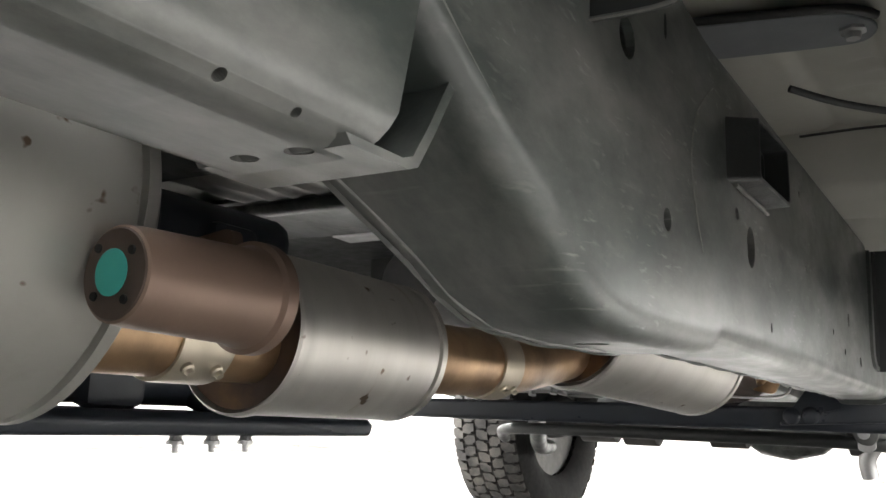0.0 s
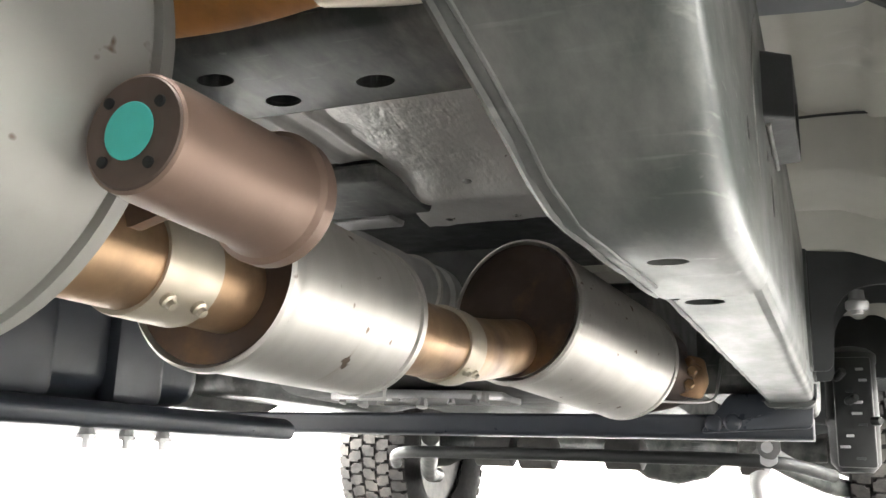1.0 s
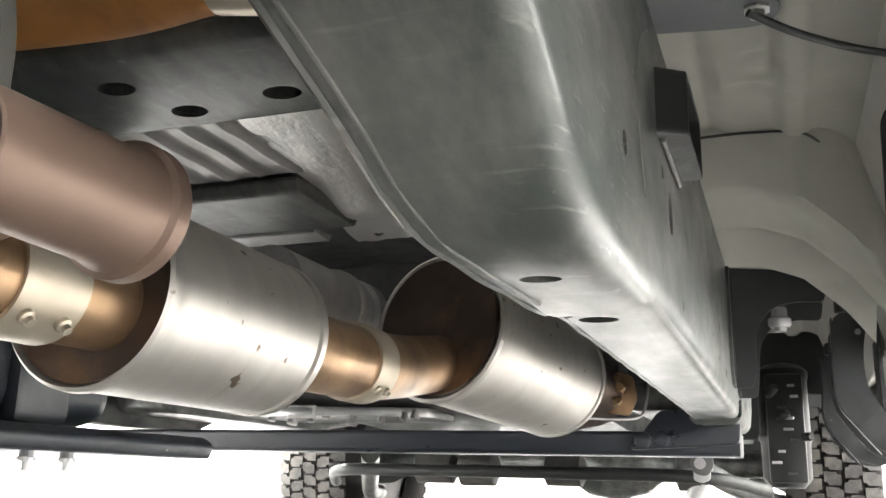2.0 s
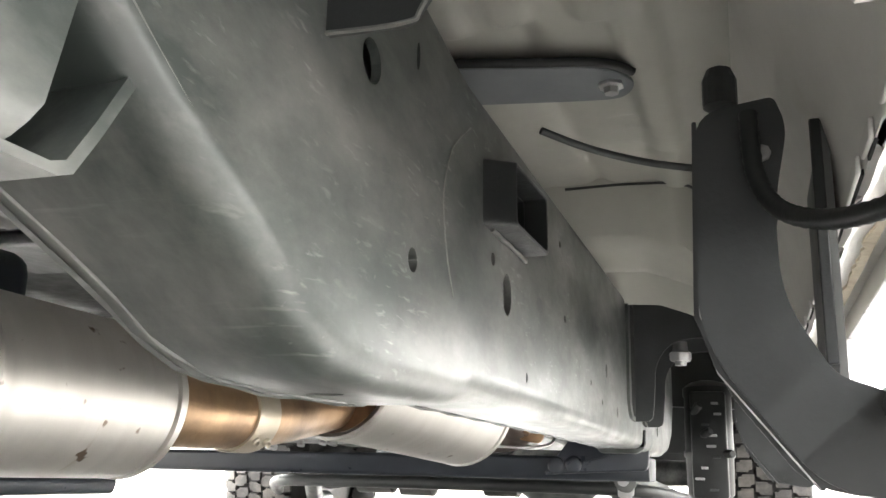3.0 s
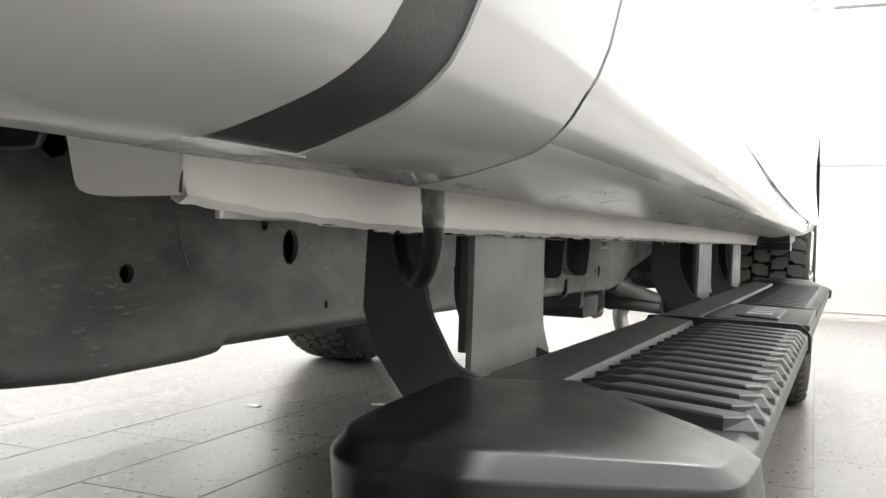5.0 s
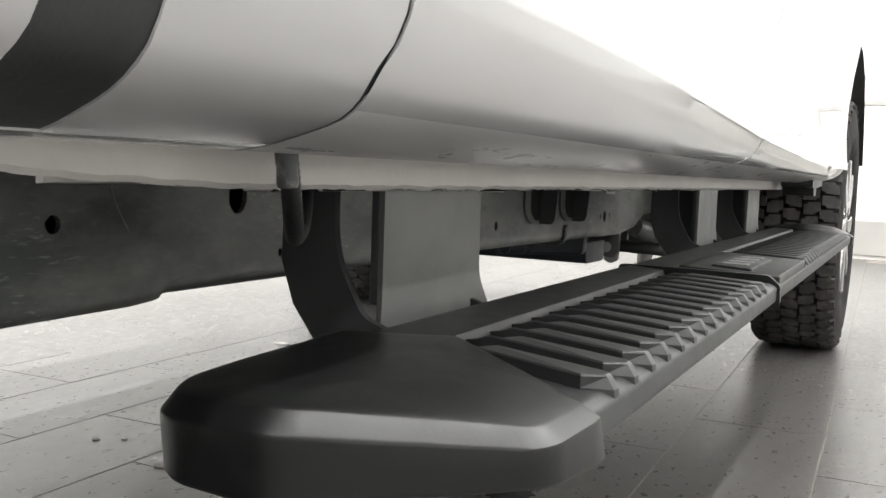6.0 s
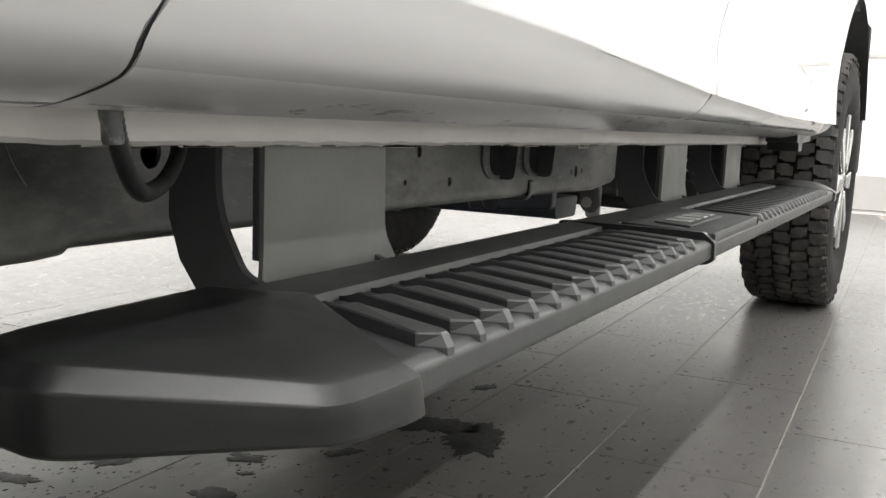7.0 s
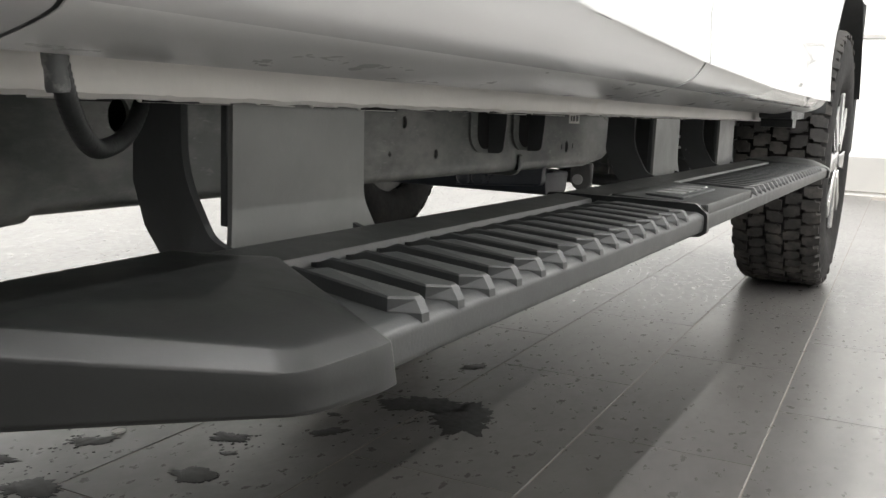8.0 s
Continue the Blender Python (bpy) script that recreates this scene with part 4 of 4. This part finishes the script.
# ---- running board ----
board = part("running_board", prism(rounded([(0.880, 0.4285), (1.0, 0.4225), (1.040, 0.4265), (1.0455, 0.430), (1.0455, 0.4455), (1.038, 0.4490), (0.926, 0.4475), (0.924, 0.4540), (0.886, 0.4570), (0.878, 0.4545), (0.871, 0.440)], [0.006, 0.008, 0.006, 0.003, 0.003, 0.002, 0.001, 0.001, 0.003, 0.006, 0.006]), "y", 0.735, 2.60), TREAD, truck, "textured black running board with ribbed tread", 40)


def cap_top(x):
    return float(np.interp(x, [0.87, 0.92, 0.96, 1.0, 1.04], [0.4600, 0.4630, 0.4655, 0.4610, 0.4505]))


def end_cap(outline, radii):
    """A cap with a falling top, a bright chamfer and an upright face; outline in plan, anticlockwise."""
    cx, cy = sum(p[0] for p in outline) / len(outline), sum(p[1] for p in outline) / len(outline)
    rows = [(0.0, 0.016), (0.0, 0.009), (0.03, 0.0052), (0.075, 0.0034), (0.10, 0.0026), (0.12, 0.0026), (0.40, 0.0014), (0.70, 0.0001), (0.745, 0.0003), (0.765, 0.0010), (0.78, 0.0018), (0.955, 0.0085), (0.966, 0.0094), (0.976, 0.0110), (0.986, 0.0140), (0.994, 0.0185), (0.999, 0.025), (1.0, 0.034), (1.0, 0.045), (1.0, 0.060)]
    rings = []
    for h, inset in rows:
        ring = []
        for x, y in rounded(outline, radii, 6):
            d = math.hypot(x - cx, y - cy)
            k = inset * float(np.interp(x, [0.88, 0.91, 0.955, 0.985], [0.9, 0.7, 0.7, 1.0]))
            under = min(1.0, max(0.0, 1.6 * (cy - y) / d))      # only the rear face leans under
            k = k * (under if h < 0.72 else 1.0) + (1 - under) * 0.004 * min(h, 0.76)
            u, v = x - k * (x - cx) / d, y - k * (y - cy) / d
            ring.append((u, v, 0.4255 + (cap_top(u) - 0.4255) * h))
        rings.append(ring)
    return loft(rings)


part("end_cap", end_cap([(0.868, 0.800), (0.870, 0.712), (0.886, 0.640), (0.908, 0.611), (0.964, 0.6065), (1.049, 0.690), (1.0525, 0.738), (1.0515, 0.750), (1.035, 0.757), (0.945, 0.806), (0.915, 0.800)], [0.003, 0.03, 0.018, 0.016, 0.014, 0.013, 0.02, 0.002, 0.004, 0.006, 0.006]), BOARD, board, "smooth black end cap", 32)
part("end_cap", end_cap([(1.0515, 2.54), (1.050, 2.60), (1.020, 2.665), (0.92, 2.672), (0.885, 2.66), (0.869, 2.60), (0.869, 2.54)], [0.003, 0.02, 0.03, 0.03, 0.03, 0.04, 0.003]), BOARD, board, "smooth black end cap", 32)


def tread(y0, n, step):
    """Low blades: a pointed inner end, a steep near face, and an outer end cut off at a slant."""
    w = step * 0.55

    def ring(z, grow, inset=0.0, drop=0.0):
        pts = [(0.926 + inset, -0.001, drop), (0.9305 + inset, inset, drop), (0.946, inset, 0.0), (1.0285 - inset * 0.5, inset, 0.0), (1.0400 - inset + grow, 0.0115, 0.0), (1.0405 - inset + grow, w - 0.002 - inset, 0.0), (1.037 - inset, w - inset, 0.0), (0.962 + inset, w * 0.86 - inset, 0.0)]
        return [(x, y - 0.43 * (x - 1.03), z - d) for x, y, d in pts]

    bm = loft([ring(0.4455, 0.005), ring(0.4495, 0.0045, 0.0, 0.002), ring(0.4553, 0.0, 0.0, 0.005), ring(0.4563, -0.0004, 0.0009, 0.006)])
    for fc in bm.faces:
        fc.smooth = False
    me = bpy.data.meshes.new("tread_rib")
    bm.to_mesh(me)
    bm.free()
    me.materials.append(TREAD)
    for i in range(n):
        o = new("tread_rib", me)
        o.parent = board
        o.location = (0, y0 + step * i, 0)


tread(0.776, 15, 0.0363)
tread(1.668, 22, 0.0363)
part("seam_band", prism(rounded([(0.880, 0.4245), (1.0, 0.4185), (1.042, 0.4235), (1.0490, 0.428), (1.0485, 0.4470), (1.036, 0.4572), (0.915, 0.4578), (0.874, 0.4572), (0.868, 0.440)], 0.003), "y", 1.362, 1.372), BOARD, board, "", 40)
part("smooth_pad", prism(rounded([(0.928, 1.418), (1.036, 1.3725), (1.0452, 1.3725), (1.0452, 1.628), (1.036, 1.632), (0.928, 1.678)], [0.004, 0.001, 0.001, 0.001, 0.001, 0.004]), "z", 0.445, 0.4562, 0.0018), TREAD, board, "smooth black pad section", 40)
badge = part("badge_plate", prism(rounded([(0.962, 1.432), (1.012, 1.405), (1.012, 1.572), (0.962, 1.600)], 0.006), "z", 0.4560, 0.4590, 0.001), COATED, board, "dark raised badge plate", 40)
for i in range(4):
    part("badge_bar", box(0.972, 1.002, 1.440 + 0.036 * i, 1.464 + 0.036 * i, 0.4585, 0.4602, 0.0006, 1), PLATE, badge)


def bracket(y):
    """A board bracket: a curved arm behind, an outer plate with a folded flange, and a foot under the board."""
    arm_outline = rounded([(0.790, 0.604), (0.787, 0.490), (0.797, 0.462), (0.843, 0.402), (0.88, 0.395), (0.93, 0.410), (0.93, 0.424), (0.868, 0.452), (0.853, 0.457), (0.830, 0.497), (0.829, 0.548), (0.838, 0.592), (0.832, 0.610)], [0.016, 0.02, 0.02, 0.02, 0.01, 0.003, 0.003, 0.01, 0.012, 0.02, 0.02, 0.01, 0.004], 5)
    arm = prism(arm_outline, "y", y - 0.013, y - 0.007)
    a = part("bracket_arm", arm, COATED, truck, "black powder-coated board bracket arm", 40)
    part("arm_lip", prism(rounded([(0.788, 0.60), (0.7848, 0.490), (0.795, 0.4605), (0.843, 0.400), (0.845, 0.402), (0.797, 0.462), (0.7875, 0.490), (0.7905, 0.60)], 0.001, 2), "y", y - 0.011, y + 0.012), COATED, a, "", 40)
    part("stud", lathe([(0, 0.0095), (0.016, 0.0095), (0.022, 0.007), (0.024, 0.003)], (0.804, y - 0.012, 0.607), (0, 0, 1), 14), BLACK, a)
    part("arm_bolt", lathe([(0, 0.0045), (0.003, 0.0045), (0.004, 0.003)], (0.8245, y - 0.0135, 0.577), (0, -1, 0), 8), ALLOY, a)
    pl = prism(rounded([(y, 0.60), (y, 0.4665), (y - 0.001, 0.447), (y + 0.170, 0.447), (y + 0.150, 0.4725), (y + 0.146, 0.60)], [0, 0.004, 0, 0, 0.01, 0], 4), "x", 0.856, 0.860)
    p = part("bracket_plate", pl, PLATE, truck, "grey coated bracket plate between sill and board", 40)
    part("plate_flange", box(0.850, 0.856, y - 0.0005, y + 0.0035, 0.464, 0.60, 0.0008, 1), COATED, p, "", 40)
    part("bracket_arm", prism(arm_outline, "y", y + 0.136, y + 0.141), COATED, truck, "", 40)
    for yy in (y - 0.012, y + 0.132):
        part("lower_foot", prism(rounded([(yy, 0.430), (yy, 0.402), (yy + 0.036, 0.398), (yy + 0.036, 0.430)], 0.006), "x", 0.955, 0.992, 0.002), COATED, p, "", 40)


for y in (0.862, 1.835, 2.31):
    bracket(y)

# ---- hose ----
hose = part("drain_hose", sweep([(0.9055, 0.695, 0.570), (0.9045, 0.700, 0.550), (0.899, 0.710, 0.534), (0.887, 0.728, 0.521), (0.872, 0.750, 0.5165), (0.850, 0.785, 0.521), (0.830, 0.815, 0.536), (0.820, 0.829, 0.560), (0.818, 0.832, 0.595)], 0.0047, 16, 12, 0.10), BLACK, truck, "black corrugated rubber hose looped under the sill", 60)
part("hose_clip", lathe([(0, 0.0048), (0.002, 0.0058), (0.012, 0.0056), (0.014, 0.0051), (0.022, 0.0054), (0.024, 0.0048)], (0.9055, 0.695, 0.568), (0, 0.1, -1), 24), FROST, hose, "frosted sealed hose end", 60)

# ---- wheels ----
def wheel(cx, cy, side):
    w = part("wheel", lathe([(-0.085, 0.19), (-0.09, 0.235), (-0.07, 0.245), (0.07, 0.245), (0.09, 0.235), (0.085, 0.19)], (cx, cy, 0.42), (1, 0, 0), 40), DARKALLOY, truck, "alloy wheel with a rugged all-terrain tyre", 40)
    prof = [(-0.105, 0.235), (-0.125, 0.26), (-0.136, 0.31), (-0.135, 0.36), (-0.128, 0.392), (-0.112, 0.406), (-0.06, 0.409), (0.0, 0.410), (0.06, 0.409), (0.112, 0.406), (0.128, 0.392), (0.135, 0.36), (0.136, 0.31), (0.125, 0.26), (0.105, 0.235)]
    bm = lathe(prof, (cx, cy, 0.42), (1, 0, 0), 72, False)
    blocks = bmesh.new()
    n = 62
    for row, (a, half) in enumerate(((-0.106, 0.0245), (-0.054, 0.0232), (-0.001, 0.0232), (0.052, 0.0232), (0.104, 0.0245))):
        for i in range(n):
            th = 2 * math.pi * (i + 0.5 * (row % 2)) / n
            blk = bmesh.new()
            hl = 0.0182 + 0.0006 * ((i * 7 + row * 3) % 3 - 1)
            zig = 0.0022 * (1 if i % 2 else -1)
            b = half
            pts = [(-b, -hl), (b * 0.45, -hl), (b * 0.58, -hl * 0.62), (b, -hl * 0.55), (b, hl), (-b * 0.45, hl), (-b * 0.58, hl * 0.62), (-b, hl * 0.55)]
            if row in (1, 3):
                pts = [(-u, v) for u, v in pts[::-1]]
            low, top = [], []
            drop = 0.010 if abs(a) > 0.1 else 0.0
            for u, v in pts:
                x = a + u + zig
                rr = 0.4235 - (0.016 * max(0, (abs(x) - 0.10) / 0.03) ** 2)
                for ring, r in ((low, 0.398), (top, rr)):
                    tt = th + v / 0.42
                    ring.append(blk.verts.new((cx + x, cy + r * math.cos(tt), 0.4235 + r * math.sin(tt))))
            blk.faces.new(top)
            for k in range(8):
                blk.faces.new((low[k], low[(k + 1) % 8], top[(k + 1) % 8], top[k]))
            join(blocks, blk)
    part("tyre", bm, SIDEWALL, w, "black all-terrain tyre", 35)
    part("tyre_tread", blocks, RUBBER, w, "dusty rubber tread blocks", 35)["kind"] = "stuff"
    hub = part("rim", lathe([(0.0, 0.0), (0.0, 0.06), (-0.02, 0.075), (-0.035, 0.09)], (cx + side * 0.125, cy, 0.42), (side, 0, 0), 32), CHROME, w, "bright alloy hub", 40)
    for i in range(8):
        t = 2 * math.pi * i / 8
        sp = prism(rounded([(0.06, -0.022), (0.225, -0.032), (0.225, 0.032), (0.06, 0.022)], 0.008), "z", -0.012, 0.012, 0.004)
        m = Matrix.Translation((cx + side * 0.118, cy, 0.42)) @ Matrix.Rotation(t, 4, "X") @ Matrix.Rotation(radians(90), 4, "Y") @ Matrix.Rotation(0, 4, "Z")
        bmesh.ops.transform(sp, matrix=m, verts=sp.verts)
        part("spoke", sp, CHROME, w, "", 40)
    part("brake_disc", lathe([(0, 0.06), (0, 0.165), (0.02, 0.168), (0.03, 0.05)], (cx - side * 0.06, cy, 0.42), (-side, 0, 0), 32), FRAME, w, "dark brake disc", 40)
    part("hub_knuckle", lathe([(0, 0.09), (0.05, 0.085), (0.10, 0.06), (0.16, 0.05)], (cx - side * 0.09, cy, 0.42), (-side, 0, 0), 20), FRAME, w, "", 40)
    return w


wheel(0.835, 3.72, 1)
wheel(-0.88, 3.72, -1)
# rear wheels, out of view, added to shade the board's end cap
wheel(0.835, -0.36, 1)
wheel(-0.835, -0.36, -1)

# front axle
axle = part("front_axle", lathe([(-0.72, 0.04), (0.05, 0.04), (0.10, 0.07), (0.16, 0.11), (0.26, 0.125), (0.36, 0.10), (0.42, 0.05), (0.74, 0.04)], (-0.10, 3.62, 0.42), (1, 0, 0), 32), FRAME, truck, "black front axle with a round differential", 40)
for x0, x1, r in ((-0.35, -0.22, 0.045), (-0.21, -0.09, 0.05), (0.05, 0.17, 0.045), (0.42, 0.5, 0.05)):
    part("steering_joint", lathe([(0, r * 0.6), (0.01, r), (x1 - x0 - 0.01, r), (x1 - x0, r * 0.6)], (x0, 3.0, 0.385), (1, 0, 0), 20), DARKALLOY, axle, "", 40)

# strut and knuckle ahead of the rail
strut = part("suspension_strut", lathe([(0, 0.035), (0.02, 0.052), (0.10, 0.054), (0.105, 0.058), (0.115, 0.058), (0.12, 0.055), (0.24, 0.054), (0.245, 0.057), (0.262, 0.057), (0.275, 0.040), (0.28, 0.02)], (0.712, 2.60, 0.35), (0, 0.05, 1), 24), BLACK, truck, "black suspension strut with pale specks", 40)
part("strut_bracket", box(0.675, 0.755, 2.535, 2.56, 0.36, 0.60, 0.008, 2), BLACK, strut, "", 40)
rc = random.Random(12)
# small boxes, mostly pale, scattered up the strut as bright specks
for k in range(9):
    part("strut_clip", box(-0.012, 0.012 * rc.uniform(0.3, 1.0), -0.004, 0.0, -0.003, 0.003, 0.001, 1), ALLOY if k % 3 else COATED, strut, "pale speck")
    strut.children[-1].location = (rc.uniform(0.685, 0.745), 2.533, 0.38 + 0.024 * k)
for k, (x, y, z, r) in enumerate(((0.68, 2.54, 0.55, 0.010), (0.70, 2.54, 0.50, 0.009), (0.745, 2.55, 0.46, 0.010))):
    part("hose_union", lathe([(0, r * 0.6), (0.008, r), (0.03, r), (0.036, r * 0.7)], (x, y, z), (0.5, -0.7, 0.5 - 0.25 * k), 12), BLACK, strut)
part("control_arm", sweep([(0.46, 2.9, 0.42), (0.55, 3.1, 0.36), (0.66, 3.35, 0.31), (0.74, 3.6, 0.30)], 0.028, 14), FRAME, truck, "black front control arm", 40)
part("control_arm", sweep([(-0.46, 2.9, 0.42), (-0.55, 3.1, 0.36), (-0.66, 3.35, 0.31), (-0.74, 3.6, 0.30)], 0.028, 14), FRAME, truck, "", 40)
part("sway_bar", sweep([(-0.62, 3.0, 0.34), (-0.5, 2.78, 0.37), (-0.3, 2.76, 0.375), (0.2, 2.76, 0.375), (0.52, 2.78, 0.37), (0.66, 3.0, 0.34)], 0.017, 12), BLACK, truck, "black anti-roll bar", 50)
part("tie_rod", sweep([(0.50, 2.98, 0.38), (0.47, 2.99, 0.33), (0.475, 3.0, 0.28)], 0.022, 12), ALLOY, truck, "", 50)
part("engine_sump", prism(rounded([(2.2, 0.74), (2.25, 0.50), (2.9, 0.47), (3.3, 0.50), (3.4, 0.80)], 0.05), "x", -0.34, 0.34, 0.02), FRAME, truck, "dark engine sump", 40)

# ---- water and litter on the floor ----
def puddle(cx, cy, rx, ry, seed, n=150, rough=0.35, turn_=0.0):
    rows = []
    for i in range(n):
        a = 2 * math.pi * i / n
        c, d = math.cos(a), math.sin(a)
        k = 1 + rough * (noise.noise(Vector((c * 1.6, d * 1.6, seed))) + 0.5 * noise.noise(Vector((c * 4, d * 4, seed + 9))) + 0.45 * noise.noise(Vector((c * 11, d * 11, seed + 5))))
        u, v = rx * k * c, ry * k * d
        rows.append((cx + u * math.cos(turn_) - v * math.sin(turn_), cy + u * math.sin(turn_) + v * math.cos(turn_)))
    bm = loft([[(x, y, 0.0) for x, y in rows], [(cx + (x - cx) * 0.985, cy + (y - cy) * 0.985, 0.0005) for x, y in rows], [(cx + (x - cx) * 0.95, cy + (y - cy) * 0.95, 0.0006) for x, y in rows]])
    return tagged(part("puddle", bm, WET, None, "", 60), "small dark puddle of water on the tiles", "puddle", "puddles")


for k, (x, y, rx, ry, a) in enumerate(((0.565, 1.815, 0.055, 0.075, 0.3), (0.455, 1.835, 0.085, 0.05, 0.35), (0.286, 1.515, 0.030, 0.022, 0.4), (0.118, 1.38, 0.035, 0.02, 0.8), (0.345, 1.37, 0.032, 0.022, 0.2), (0.19, 1.21, 0.045, 0.025, 0.5), (0.40, 1.62, 0.035, 0.014, 0.9), (0.43, 2.12, 0.03, 0.016, 1.2), (0.05, 1.25, 0.04, 0.02, 0.3), (0.36, 1.70, 0.012, 0.008, 0.0), (0.33, 1.46, 0.014, 0.008, 0.6))):
    puddle(x, y, rx, ry, k * 3.7, rough=0.5, turn_=a)
drops = bmesh.new()
rnd = random.Random(5)
for k in range(190):
    ox, oy, sx, sy = rnd.choice(((0.10, 1.35, 0.07, 0.07), (0.15, 1.25, 0.10, 0.06), (0.30, 1.50, 0.06, 0.05), (0.5, 1.75, 0.12, 0.15), (0.43, 3.7, 0.2, 0.22), (0.6, 2.1, 0.1, 0.15)))
    r = rnd.uniform(0.0010, 0.0036)
    c = Vector((rnd.gauss(ox, sx * 0.5), rnd.gauss(oy, sy * 0.5), 0))
    d = bmesh.new()
    bmesh.ops.create_uvsphere(d, u_segments=8, v_segments=5, radius=1.0, matrix=Matrix.LocRotScale(c, None, (r, r * rnd.uniform(0.7, 1.6), r * 0.18)))
    join(drops, d)
tagged(part("water_drops", drops, WATER, None, "", 80), "scattered water drops on the tiles", "water drops", kind="stuff")


def litter(cx, cy, w, d, turn, seed):
    r = random.Random(seed)
    pts = [(w * r.uniform(0.7, 1.1) * math.cos(a), d * r.uniform(0.7, 1.1) * math.sin(a)) for a in (2 * math.pi * k / 9 for k in range(9))]
    o = part("litter", prism(pts, "z", 0.0, 0.003), PAPER)
    o.matrix_basis = Matrix.Translation((cx, cy, 0)) @ Matrix.Rotation(turn, 4, "Z")
    return tagged(o, "small pale flake of litter on the tiles", "litter", "litter flakes")


for k, (x, y, w, d) in enumerate(((-0.56, 2.615, 0.028, 0.022), (-0.255, 2.85, 0.025, 0.014), (-0.24, 1.603, 0.009, 0.008), (-0.196, 1.634, 0.008, 0.006), (-0.016, 1.558, 0.02, 0.016), (0.122, 1.43, 0.014, 0.01))):
    litter(x, y, w, d, k * 0.9, k + 3)

# ---- floor tiles ----
def tiles():
    tw, tl, g = 0.284, 0.620, 0.0013
    bm = box(-tw / 2 + g, tw / 2 - g, -tl / 2 + g, tl / 2 - g, -0.006, 0.0, 0.0007, 1)
    me = bpy.data.meshes.new("floor_tile")
    bm.to_mesh(me)
    bm.free()
    me.materials.append(TILE)
    rest = []
    turn = Matrix.Rotation(radians(1.7), 4, "Z")
    shift = {0: 1.57, 1: 1.87, -1: 1.87, 2: 1.57, -3: 1.775, -4: 1.56, -5: 1.94, -2: 1.57}
    for i in range(-23, 21):
        for j in range(-11, 12):
            row = i + 1
            c = Matrix.Translation((0.765, 1.75, 0)) @ turn @ Vector((tw * (i + 0.5), shift.get(row, 1.57 + 0.207 * (row % 3)) - 1.75 + tl * (j + 0.5), 0))
            if not (X0 + 0.1 < c.x < X1 - 0.1 and Y0 + 0.2 < c.y < Y1 - 0.2):
                continue
            if -1.1 < c.x < 2.0 and 0.6 < c.y < 5.6:
                o = new("floor_tile", me)
                o.parent = floor
                o.matrix_basis = Matrix.Translation(c) @ turn
            else:
                rest.append(c)
    bm = bmesh.new()
    for c in rest:
        vs = [bm.verts.new((turn.to_3x3() @ Vector((sx * (tw / 2 - g), sy * (tl / 2 - g), 0))) + c) for sx, sy in ((-1, -1), (1, -1), (1, 1), (-1, 1))]
        bm.faces.new(vs)
    o = part("floor_tiles", bm, TILE, floor)
    o["kind"] = "stuff"


tiles()
